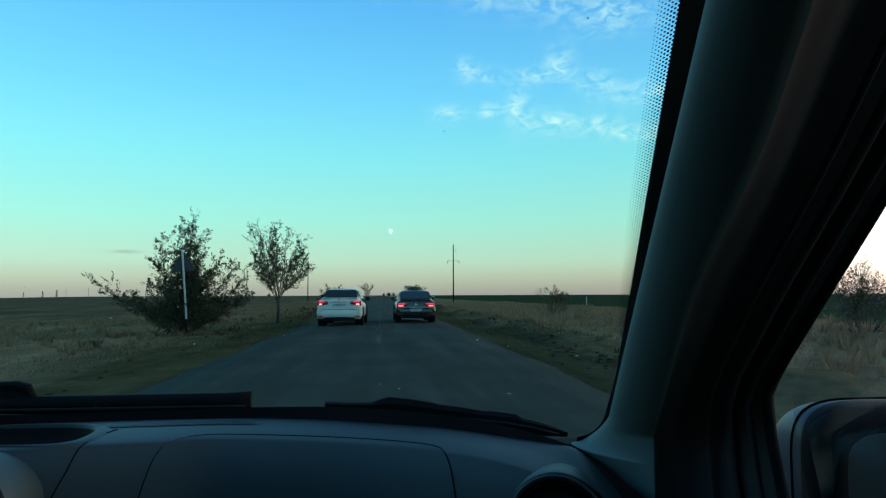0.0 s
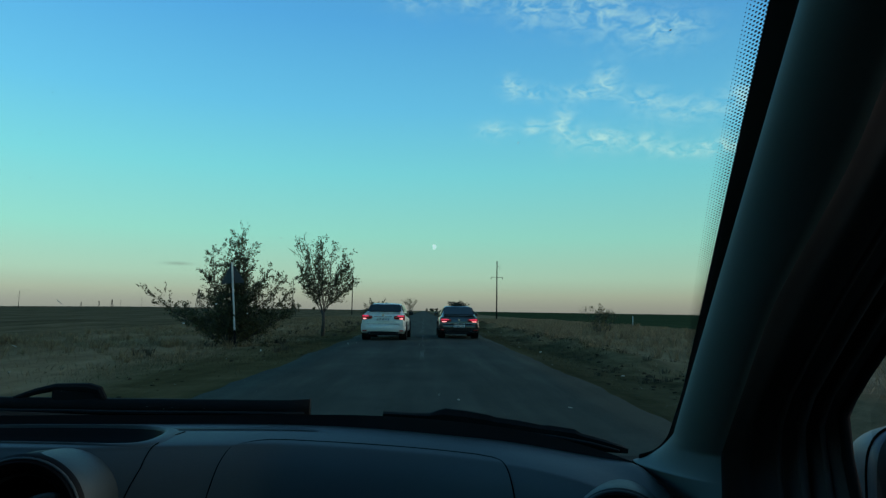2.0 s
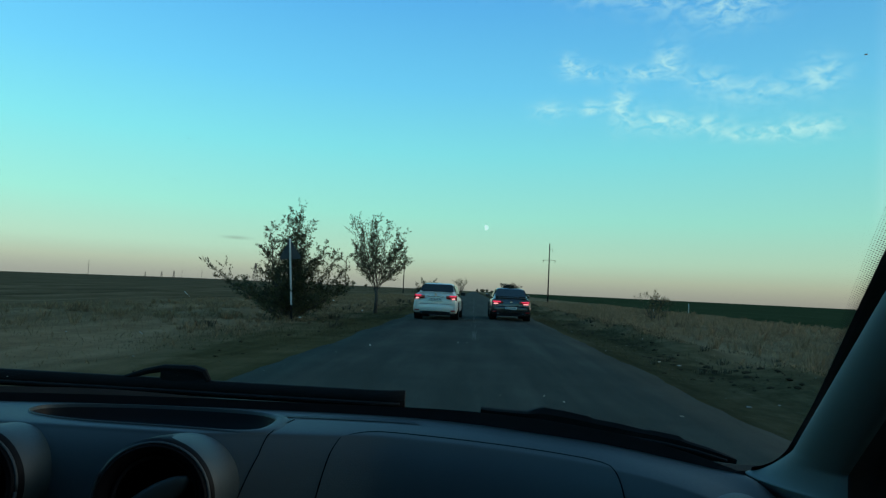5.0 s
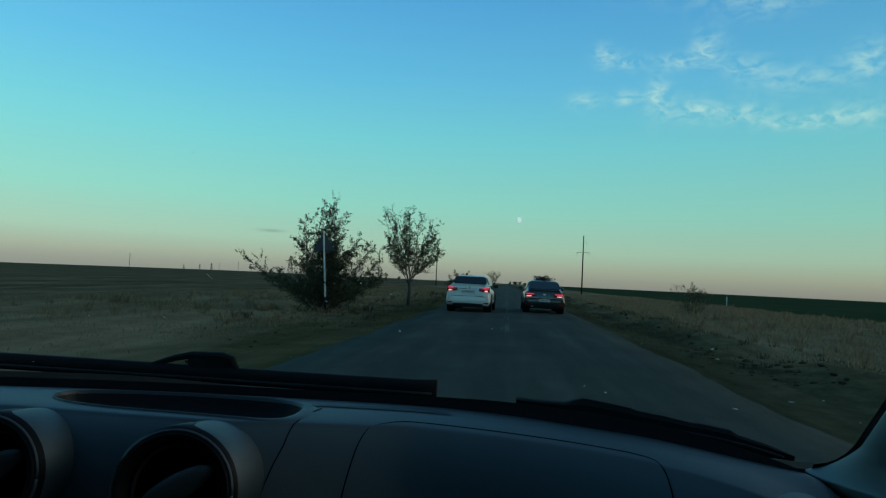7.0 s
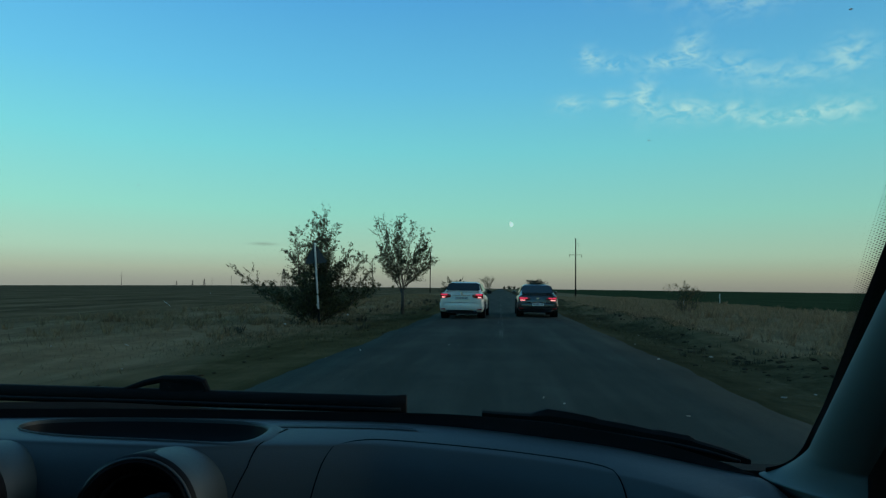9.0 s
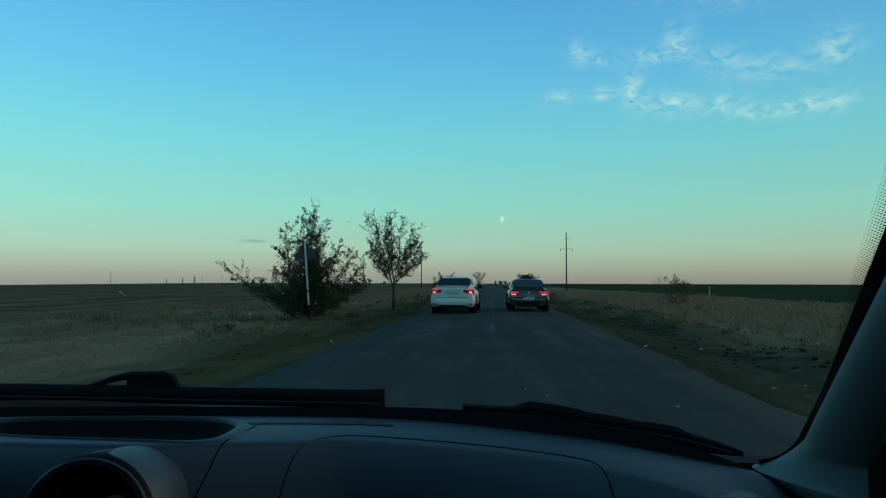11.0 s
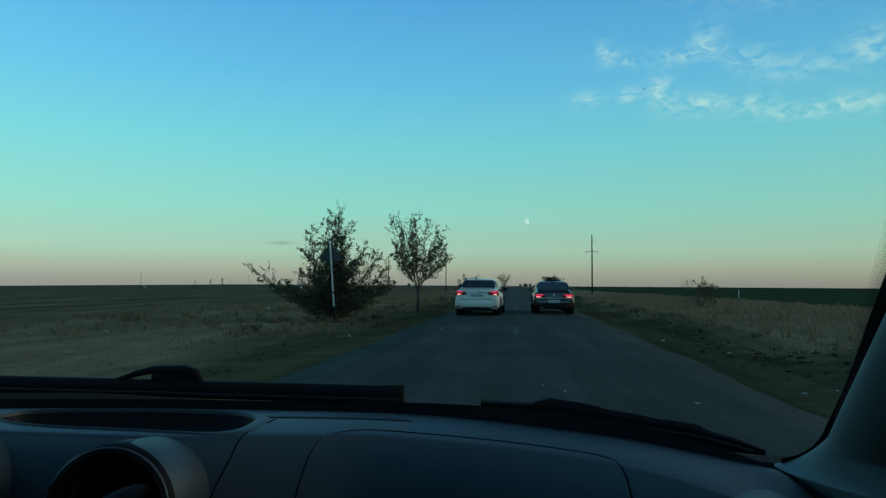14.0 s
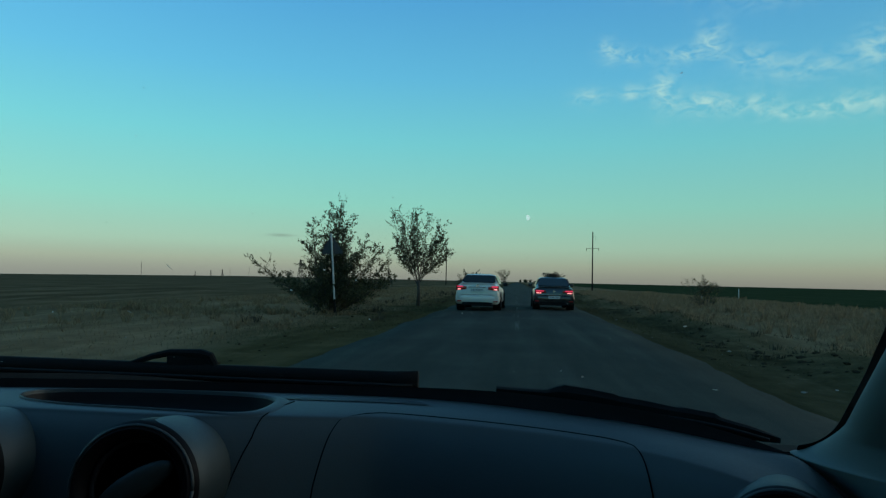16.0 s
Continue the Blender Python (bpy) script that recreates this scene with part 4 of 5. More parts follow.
def sedan(name, place, turn, paint, style):
    """A four-door saloon seen from behind; its tail stands at y = 0 and it points along +y."""
    car = empty(name, place, turn)
    w = 0.91
    low = style == "low"
    deck = 1.09 if not low else 0.99
    roof = 1.48 if not low else 1.43
    bm = bmesh.new()
    sections = [(0.0, 0.80, 0.42, 1.0 if not low else 0.90, 0.30), (0.05, 0.86, 0.34, deck - 0.03, 0.32), (0.16, 0.895, 0.28, deck, 0.34), (0.5, w, 0.24, deck + 0.02, 0.34),
                (1.2, w + 0.003, 0.22, deck + 0.01, 0.34), (2.4, w + 0.005, 0.21, 0.97, 0.34), (3.4, w, 0.22, 0.95, 0.34), (4.2, 0.89, 0.25, 0.86, 0.34),
                (4.65, 0.80, 0.30, 0.74, 0.36), (4.8, 0.62, 0.38, 0.64, 0.4)]
    add_loft(bm, [rounded_ring(y, h, a, b, p, tuck=0.07) for y, h, a, b, p in sections])
    part("body", bm, paint, car, smooth=True)
    # roof and pillars
    back = 0.62 if not low else 0.42
    bm = bmesh.new()
    z0 = deck - 0.04
    ring = lambda z, y0, y1, half, p=0.28: [((half if c > 0 else -half) * abs(c) ** p, (y0 + y1) / 2 + (y1 - y0) / 2 * math.copysign(abs(s) ** p, s), z)
                                            for c, s in ((math.cos(2 * math.pi * (k + 0.5) / 32), math.sin(2 * math.pi * (k + 0.5) / 32)) for k in range(32))]
    top0 = back + (0.62 if not low else 0.85)
    add_loft(bm, [ring(z0, back - 0.10, 3.75, 0.80), ring(z0 + 0.05, back - 0.02, 3.62, 0.785), ring((z0 + roof) / 2, (back + top0) / 2, 3.15, 0.70),
                  ring(roof - 0.08, top0 - 0.08, 2.72, 0.64), ring(roof - 0.025, top0 + 0.06, 2.55, 0.585), ring(roof, top0 + 0.28, 2.3, 0.46)])
    part("roof", bm, paint, car, smooth=True)

    def cabin_at(z):
        t = (z - z0) / (roof - 0.08 - z0)
        return 0.80 + (0.64 - 0.80) * t, back - 0.08 + (top0 - 0.08 - back + 0.08) * t
    za, zb = deck + 0.03, roof - 0.075
    (ha, ya), (hb, yb) = cabin_at(za), cabin_at(zb)
    panel("rear_window", [(-ha + 0.07, ya - 0.03, za), (ha - 0.07, ya - 0.03, za), (hb - 0.015, yb - 0.045, zb), (-hb + 0.015, yb - 0.045, zb)], CAR_GLASS_SKYLIT if low else CAR_GLASS, car, thick=0.03, label="dark tinted rear window", bevel=0.06)
    for s in (-1, 1):
        for a0, a1, b0, b1 in ((0.95, 1.85, 1.25, 1.85), (1.92, 3.2, 1.92, 2.6)):
            q = [(s * (ha + 0.01), a0, za), (s * (ha + 0.01), a1, za), (s * (hb + 0.012), b1, zb), (s * (hb + 0.012), b0, zb)]
            panel("side_window", q if s > 0 else q[::-1], CAR_GLASS, car, thick=0.012)
        # door mirrors
        bm = bmesh.new()
        add_box(bm, (s * 0.98 - 0.10, 2.95, 0.98), (s * 0.98 + 0.10, 3.10, 1.13), 0.04, 3)
        part("door_mirror", bm, paint if low else DASH_DARK, car)
        for y in (0.95, 3.85):
            wheel(car, s * 0.80, y, s)
            bm = bmesh.new()
            n = 20
            add_loft(bm, [[(s * d, y + 0.385 * math.cos(a), 0.335 + 0.385 * math.sin(a)) for a in (2 * math.pi * k / n for k in range(n))] for d in (0.6, w + 0.008)])
            part("wheel_arch", bm, BLACK, car)
    # bumper, undertray and details of the tail
    bm = bmesh.new()
    add_loft(bm, [[(x * k, y + abs(x) ** 3 * 0.16, z) for x in np.linspace(-0.89, 0.89, 15)] + [(x * k, y + 0.25, z) for x in np.linspace(0.89, -0.89, 15)]
                  for k, y, z in ((0.93, 0.05, 0.25), (0.98, -0.02, 0.30), (1.0, -0.06, 0.40), (1.0, -0.06, 0.56), (0.985, -0.02, 0.64))])
    part("bumper", bm, paint, car, smooth=True)
    bm = bmesh.new()
    add_loft(bm, [[(x, -0.035 + abs(x) ** 3 * 0.2, z) for x in np.linspace(-0.62, 0.62, 9)] + [(x, 0.3, z) for x in (0.62, -0.62)] for z in (0.20, 0.335)])
    part("diffuser", bm, BLACK, car, "black lower bumper insert")
    for s in (-1, 1):
        x0, x1 = (0.44, 0.87) if not low else (0.36, 0.84)
        zl, zh = (0.78, 1.0) if not low else (0.68, 0.88)
        # wrap-round lamp: red lens with a lit bar and a hot core
        def lamp(nm, a, b, za_, zb_, out, mat, parent, taper=0.0):
            bm = bmesh.new()
            m = 8
            rings = []
            for k in range(m + 1):
                x = a + (b - a) * k / m
                y = -0.012 + 0.10 * max(0, (x - 0.45) / 0.41) ** 2.4 - out
                t = taper * (1 - k / m)
                rings.append([(s * x, y, za_ + t * 0.6), (s * x, y - 0.006, (za_ + zb_) / 2), (s * x, y, zb_ - t * 0.4), (s * x, y + 0.09, zb_ - t * 0.4), (s * x, y + 0.09, za_ + t * 0.6)])
            add_loft(bm, rings)
            return part(nm, bm, mat, parent)
        lens = lamp("tail_lamp", x0, x1, zl, zh, 0.03, LAMP_RED, car, 0.11)
        tagged(lens, "red tail lamp, lit")
        if low:
            lamp("lit_bar", x0 + 0.10, x1 - 0.04, zl + 0.095, zh - 0.04, 0.045, LAMP_LIT, lens, 0.02)
            lamp("lit_core", x1 - 0.28, x1 - 0.07, zl + 0.025, zl + 0.06, 0.045, LAMP_HOT, lens)
        else:
            lamp("lit_bar", x0 + 0.14, x1 - 0.03, zh - 0.075, zh - 0.02, 0.045, LAMP_LIT, lens, 0.0)
            lamp("lit_core", x1 - 0.2, x1 - 0.07, zl + 0.045, zl + 0.085, 0.045, LAMP_HOT, lens)
        boxed("reflector", (s * 0.74 - 0.09, -0.055, 0.34), (s * 0.74 + 0.09, -0.02, 0.39), LAMP_RED, car, 0.01)
        bm = bmesh.new()
        add_loft(bm, [[(s * 0.56 + q * math.cos(a), y, 0.26 + 0.6 * q * math.sin(a)) for a in (2 * math.pi * k / 14 for k in range(14))] for y, q in ((0.05, 0.05), (-0.05, 0.05), (-0.055, 0.042), (0.0, 0.04))], caps=False)
        part("exhaust_tip", bm, CHROME, car)
    pz, pw = (0.76, 0.27) if not low else (0.48, 0.25)
    py = -0.035 if not low else -0.075
    boxed("plate_holder", (-pw - 0.015, py - 0.006, pz - 0.012), (pw + 0.015, py + 0.10, pz + 0.127), DASH_DARK if low else paint, car, 0.008)
    plate = boxed("number_plate", (-pw, py - 0.014, pz), (pw, py - 0.004, pz + 0.115), PLATE, car, 0.003, "white number plate with dark bars")
    for k in range(8):
        x = -pw + 0.05 + k * (2 * pw - 0.1) / 7
        boxed("bar", (x - 0.016, py - 0.018, pz + 0.03), (x + 0.016, py - 0.013, pz + 0.09), INK, plate)
    bm = bmesh.new()
    add_loft(bm, [[(0.055 * math.cos(a), y, (1.0 if not low else 0.80) + 0.045 * math.sin(a)) for a in (2 * math.pi * k / 18 for k in range(18))] for y in (0.05, -0.048)])
    part("badge", bm, CHROME, car)
    boxed("boot_seam", (-0.66, -0.03, 0.63), (0.66, 0.05, 0.638), SEAM, car)
    if low:
        boxed("chrome_strip", (-0.80, -0.066, 0.635), (0.80, 0.0, 0.655), CHROME, car, 0.006)
    else:
        boxed("chrome_strip", (-0.36, -0.035, 0.925), (0.36, 0.03, 0.948), CHROME, car, 0.006)
        boxed("aerial_fin", (-0.03, 1.45, 1.46), (0.03, 1.62, 1.53), paint, car, 0.012)
    boxed("underbody", (-0.78, 0.2, 0.17), (0.78, 4.5, 0.3), BLACK, car, 0.02)
    boxed("spoiler", (-0.70, 0.03, deck - 0.02), (0.70, 0.16, deck + 0.012), paint, car, 0.008)
    return car


white_car = sedan("saloon_car", (-1.98, 26.7, 0.02), -1.0, WHITE_PAINT, "tall")
tagged(white_car, "white saloon car with lit red tail lamps on the road", "car")
dark_car = sedan("saloon_car", (1.2, 29.4, 0.02), 1.0, DARK_PAINT, "low")
tagged(dark_car, "dark saloon car with lit tail lamps and a roof load", "car")


# ---- plants ----
def leaf_mesh(name, spots, size, mat, parent, seed, flat=0.5):
    rnd = np.random.default_rng(seed)
    n = len(spots)
    c = np.array(spots)
    d = rnd.normal(size=(n, 3))
    d /= np.linalg.norm(d, axis=1)[:, None]
    e = np.cross(d, rnd.normal(size=(n, 3)))
    e /= np.linalg.norm(e, axis=1)[:, None] + 1e-9
    s = size * rnd.uniform(0.6, 1.5, (n, 1))
    quad = np.stack([c - d * s, c + e * s * flat, c + d * s, c - e * s * flat], 1).reshape(-1, 3)
    faces = np.arange(4 * n).reshape(-1, 4).tolist()
    return mesh_object(name, quad.tolist(), faces, mat, parent)


def spray_leaves(name, spots, ways, size, mat, parent, seed):
    """Narrow pointed leaves that lie along their shoots, splayed to both sides."""
    rnd = np.random.default_rng(seed)
    n = len(spots)
    c, d = np.array(spots), np.array(ways) + rnd.normal(0, 0.55, (n, 3))
    d /= np.linalg.norm(d, axis=1)[:, None] + 1e-9
    e = np.cross(d, rnd.normal(size=(n, 3)))
    e /= np.linalg.norm(e, axis=1)[:, None] + 1e-9
    s = size * rnd.uniform(0.6, 1.4, (n, 1))
    quad = np.stack([c, c + d * s * 0.45 + e * s * 0.24, c + d * s, c + d * s * 0.5 - e * s * 0.24], 1).reshape(-1, 3)
    return mesh_object(name, quad.tolist(), np.arange(4 * n).reshape(-1, 4).tolist(), mat, parent)


def shoot_plant(name, place, mat, seed, stems, leaf=0.075, per_shoot=13, shoots=11, upward=0.35, foot=None):
    """A bush or young tree of long ascending stems set with leafy side shoots. stems: (azimuth, lean in degrees, length, start height)."""
    rnd = random.Random(seed)
    root = empty(name, place)
    bm = bmesh.new()
    spots, ways = [], []

    def leafy(pts, count, spread):
        for _ in range(count):
            t = rnd.random() ** 0.8 * (len(pts) - 1)
            j = min(int(t), len(pts) - 2)
            spots.append(pts[j].lerp(pts[j + 1], t - j) + Vector((rnd.gauss(0, spread), rnd.gauss(0, spread), rnd.gauss(0, spread))))
            ways.append((pts[j + 1] - pts[j]).normalized())

    def limb(start, way, length, radius, steps, rise, wander):
        pts, rad, p, d = [start], [radius], start.copy(), way.normalized()
        for k in range(steps):
            d = (d + Vector((rnd.gauss(0, wander), rnd.gauss(0, wander), rise / steps + rnd.gauss(0, wander * 0.6)))).normalized()
            p = p + d * length / steps
            pts.append(p.copy())
            rad.append(max(radius * (1 - 0.85 * (k + 1) / steps), 0.004))
        add_tube(bm, pts, rad, 5 if radius > 0.02 else 3)
        return pts

    if foot:
        add_tube(bm, [Vector((0, 0, -0.15)), Vector((0.03, 0, foot[1] * 0.5)), Vector((0, 0, foot[1]))], [foot[0] * 1.3, foot[0], foot[0] * 0.92], 9)
    for az, lean, length, z in stems:
        a, l = radians(az), radians(lean)
        way = Vector((math.sin(a) * math.sin(l), math.cos(a) * math.sin(l), math.cos(l)))
        main = limb(Vector((0, 0, z)) + Vector((way.x, way.y, 0)) * (0.05 if foot else 0.25), way, length, 0.0065 * length + 0.004, 8, upward, 0.10)
        leafy(main[3:], per_shoot * 3, 0.05)
        for k in range(shoots):
            t = 0.9 + 6.9 * (k + rnd.random()) / shoots
            j = min(int(t), 7)
            at, along = main[j].lerp(main[j + 1], t - j), (main[j + 1] - main[j]).normalized()
            side = Vector((rnd.gauss(0, 1), rnd.gauss(0, 1), rnd.gauss(0.15, 0.5))).normalized()
            reach = length * rnd.uniform(0.12, 0.34) * (1.3 - 0.75 * t / 8)
            twig = limb(at, along * 0.7 + side * 0.75, reach, 0.007, 4, upward * 0.8, 0.14)
            leafy(twig, per_shoot, 0.035)
            for _ in range(2):
                j = rnd.randrange(1, 4)
                small = limb(twig[j], (twig[j + 1] - twig[j]).normalized() * 0.7 + Vector((rnd.gauss(0, 0.7), rnd.gauss(0, 0.7), rnd.gauss(0.2, 0.4))), reach * rnd.uniform(0.3, 0.6), 0.005, 3, upward * 0.6, 0.12)
                leafy(small, per_shoot // 2 + 2, 0.03)
    part("trunk" if foot else "stems", bm, BARK, root, smooth=True)
    spray_leaves("crown", spots, ways, leaf, mat, root, seed)
    return root


def tree(name, place, height, spread, stems, mat, seed, leaves=5000, leaf=0.05, trunk=0.12, low=0.2):
    """A clump of bending stems and twigs, with loose clusters of leaves along them."""
    rnd = random.Random(seed)
    root = empty(name, place)
    bm = bmesh.new()
    spots, twigs = [], []

    def grow(start, way, length, radius, level):
        pts, rad = [start], [radius]
        p, d = start.copy(), way.normalized()
        n = 5 if level < 3 else 3
        for k in range(n):
            d = (d + Vector((rnd.gauss(0, 0.13), rnd.gauss(0, 0.13), rnd.gauss(0.05, 0.08)))).normalized()
            p = p + d * length / n
            pts.append(p.copy())
            rad.append(max(radius * (1 - 0.75 * (k + 1) / n), 0.004))
        add_tube(bm, pts, rad, 6 if level < 2 else 3)
        if level >= 2:
            twigs.append((pts, level))
        if level < 4:
            kids = (4, 4, 4, 3)[level]
            for k in range(kids):
                t = rnd.uniform(0.08, 1.0)
                j = min(int(t * n), n - 1)
                q = pts[j].lerp(pts[j + 1], t * n - j)
                side = Vector((rnd.gauss(0, 1), rnd.gauss(0, 1), rnd.gauss(0.25, 0.45))).normalized()
                w = (d * 0.75 + side * 0.8 * spread).normalized()
                grow(q, w, length * rnd.uniform(0.5, 0.72), rad[j] * 0.6, level + 1)

    for k in range(stems):
        a = 2 * math.pi * (k + rnd.random()) / stems
        lean = rnd.uniform(0.1, 0.9) * spread
        s = Vector((math.cos(a) * 0.35, math.sin(a) * 0.35, -0.08))
        grow(s, Vector((math.cos(a) * lean, math.sin(a) * lean, 1)), height * rnd.uniform(0.5, 0.8), trunk * 0.5, 0 if k < 3 else 1)
    zmax = max(v.co.z for v in bm.verts)
    k = height / zmax
    bmesh.ops.scale(bm, vec=(k, k, k), verts=bm.verts)
    part("trunk", bm, BARK, root, smooth=True)
    rng = random.Random(seed + 1)
    if twigs:
        for _ in range(leaves):
            pts, level = rng.choice(twigs)
            j = rng.randrange(len(pts) - 1)
            q = pts[j].lerp(pts[j + 1], rng.random())
            if rng.random() < 0.35 and level < 3:
                continue
            o = 0.035 + 0.03 * (level < 4)
            q = q + Vector((rng.gauss(0, o), rng.gauss(0, o), rng.gauss(0, o)))
            if q.z * k > low * height * rng.uniform(0.7, 1.2):
                spots.append(q * k)
        leaf_mesh("crown", spots, leaf, mat, root, seed)
    return root


# the crown leans a little to one side: a tall upright limb, and lower ones that reach out
lone = shoot_plant("tree", (-5.7, 34.5, -0.1), LEAF, 5, [(250, 4, 4.1, 1.0), (300, 13, 3.8, 0.9), (80, 19, 3.5, 1.0), (95, 34, 3.0, 1.1), (200, 12, 3.7, 1.15), (20, 12, 3.7, 1.1), (275, 23, 3.2, 0.95), (85, 9, 3.7, 1.1),
                                                         (70, 50, 2.3, 1.3), (260, 46, 2.1, 1.35), (140, 28, 2.6, 1.2), (255, 34, 2.3, 1.6), (100, 42, 2.0, 2.0), (330, 30, 2.4, 1.5)],
                   leaf=0.088, per_shoot=12, shoots=22, foot=(0.085, 1.25))
tagged(lone, "young roadside tree with a forked trunk and thin foliage", "tree")
fan = random.Random(8)
bush = shoot_plant("bush", (-7.5, 24.6, -0.1), LEAF, 9,
                   [(fan.uniform(0, 360), lean, (4.0 - 0.024 * lean) * fan.uniform(0.6, 1.0), -0.05) for lean in range(3, 78, 3)] +
                   [(95, 7, 4.0, -0.05), (80, 3, 4.1, -0.05), (265, 60, 2.5, -0.05), (255, 46, 3.2, -0.05), (92, 50, 2.8, -0.05), (275, 68, 2.0, -0.05), (85, 66, 2.6, -0.05), (270, 30, 3.3, -0.05), (265, 16, 3.6, -0.05)],
                   leaf=0.078, per_shoot=18, shoots=22)
tagged(bush, "leafy many-stemmed bush beside the road", "bush")
shrub = tree("shrub", (10.6, 41.0, -0.1), 2.0, 0.9, 7, LEAF_DRY, 15, leaves=900, leaf=0.05, trunk=0.04, low=0.05)
tagged(shrub, "sparse yellowing shrub in dry grass", "bush")
far_tree = tree("tree", (-8.8, 250.0, -0.1), 6.6, 0.8, 6, LEAF_DRY, 21, leaves=900, leaf=0.12, trunk=0.16, low=0.2)
tagged(far_tree, "distant nearly bare tree beside the road", "tree")
mid_bush = tree("bush", (-6.5, 74.0, -0.1), 2.7, 1.0, 9, LEAF, 33, leaves=3000, leaf=0.07, trunk=0.05, low=0.05)
tagged(mid_bush, "small dark bush at the roadside further on", "bush")
for k, (az, dist, h) in enumerate(((-0.1, 900, 5), (0.25, 1000, 6), (-0.55, 1100, 6), (0.75, 950, 4), (-14.0, 900, 5), (-11.8, 950, 5), (-10.2, 900, 4), (-15.0, 1000, 5))):
    t = tree("tree", (dist * math.tan(radians(az)), dist, -0.2), h, 1.0, 5, LEAF, 40 + k, leaves=260, leaf=0.75, trunk=0.5, low=0.02)
    tagged(t, "dark tree on the horizon", "tree", "far trees on the horizon")


def roof_load():
    """A bundle of leafy dry twigs tied on the roof of the dark car."""
    rnd = random.Random(77)
    root = empty("twig_bundle", (1.17, 31.25, 1.42))
    bm = bmesh.new()
    spots = []
    for k in range(70):
        a = Vector((rnd.gauss(0, 0.16), rnd.gauss(0.1, 0.18), 0.0))
        b = a + Vector((rnd.gauss(0, 0.18), rnd.gauss(0, 0.2), rnd.uniform(0.06, 0.27)))
        add_tube(bm, [a, a.lerp(b, 0.5) + Vector((0, 0, 0.03)), b], [0.012, 0.01, 0.006], 4)
        spots += [a.lerp(b, rnd.uniform(0.3, 1.05)) + Vector((rnd.gauss(0, 0.03), rnd.gauss(0, 0.03), rnd.gauss(0, 0.02))) for _ in range(9)]
    part("twigs", bm, BARK, root)
    leaf_mesh("dry_leaves", spots, 0.03, WEED, root, 5)
    tagged(root, "bundle of dark dry twigs on a car roof", "twigs")


roof_load()


def blades(name, count, area, height, mat, seed, label, lean=0.35, width=0.004, clump=0.5, far=1.0):
    """Grass: single bent blades, thicker in clumps."""
    rnd = np.random.default_rng(seed)
    x0, x1, y0, y1 = area
    xs, ys = [], []
    while sum(len(a) for a in xs) < count:
        x = rnd.uniform(x0, x1, 40000)
        y = y0 + (y1 - y0) * rnd.random(40000) ** far
        g = np.sin(x * 0.9 + 1.7 * np.sin(y * 0.23)) + np.sin(y * 0.55 + 2.1 * np.sin(x * 0.41)) + 0.8 * np.sin(x * 2.3 + y * 1.7)
        keep = rnd.random(40000) < np.clip(0.5 + clump * g * 0.5, 0.03, 1)
        xs.append(x[keep])
        ys.append(y[keep])
    x, y = np.concatenate(xs)[:count], np.concatenate(ys)[:count]
    z = np.array([relief(a, b) for a, b in zip(x, y)]) - 0.02
    h = height * rnd.uniform(0.45, 1.25, count) * np.clip(y / 18, 0.5, 1)
    a = rnd.uniform(0, 2 * np.pi, count)
    wx, wy = np.cos(a) * width * (1 + y / 25), np.sin(a) * width * (1 + y / 25)
    lx, ly = rnd.normal(0, lean, count) * h, rnd.normal(0, lean, count) * h
    v = np.stack([np.stack([x - wx, y - wy, z], 1), np.stack([x + wx, y + wy, z], 1),
                  np.stack([x + lx * 0.4 + wx * 0.7, y + ly * 0.4 + wy * 0.7, z + h * 0.6], 1), np.stack([x + lx, y + ly, z + h], 1)], 1).reshape(-1, 3)
    ob = mesh_object(name, v.tolist(), np.arange(4 * count).reshape(-1, 4).tolist(), mat)
    ob.rotation_euler.z = LEAN
    tagged(ob, label, "grass", kind="stuff")


blades("dry_grass", 90000, (5.6, 22.3, 7, 120), 0.18, GRASS_DRY, 1, "tall pale dry grass between road and field", far=0.85)
blades("dry_grass", 55000, (-17.5, -5.6, 7, 120), 0.15, GRASS_THIN, 2, "pale dry grass between road and stubble", far=0.85)
blades("verge_grass", 26000, (-7.3, -3.25, 12, 80), 0.08, GRASS_LOW, 3, "short dull grass on the verge", far=0.9)
blades("verge_grass", 22000, (3.3, 7.2, 10, 80), 0.09, GRASS_LOW, 4, "short dull grass beside bare soil", far=0.9)


def tufts(name, count, area, height, mat, seed, label):
    """Tussocks of long bent grass, each a sheaf of blades from one foot."""
    rnd = np.random.default_rng(seed)
    v = []
    for _ in range(count):
        x, y = rnd.uniform(area[0], area[1]), area[2] + (area[3] - area[2]) * rnd.random() ** 1.2
        z, h = relief(x, y) - 0.03, height * rnd.uniform(0.5, 1.2)
        for _ in range(24):
            a, out, b = rnd.uniform(0, 2 * math.pi), rnd.uniform(0.02, 0.12), h * rnd.uniform(0.5, 1.1)
            lean, w = rnd.uniform(0.05, 0.5) * b, 0.006 * (1 + y / 30)
            c, s = math.cos(a), math.sin(a)
            px, py = x + c * out, y + s * out
            v += [(px - s * w, py + c * w, z), (px + s * w, py - c * w, z), (px + c * lean * 0.4 + s * w * 0.7, py + s * lean * 0.4 - c * w * 0.7, z + b * 0.65), (px + c * lean, py + s * lean, z + b)]
    ob = mesh_object(name, v, [tuple(range(k, k + 4)) for k in range(0, len(v), 4)], mat)
    ob.rotation_euler.z = LEAN
    tagged(ob, label, "grass", kind="stuff")


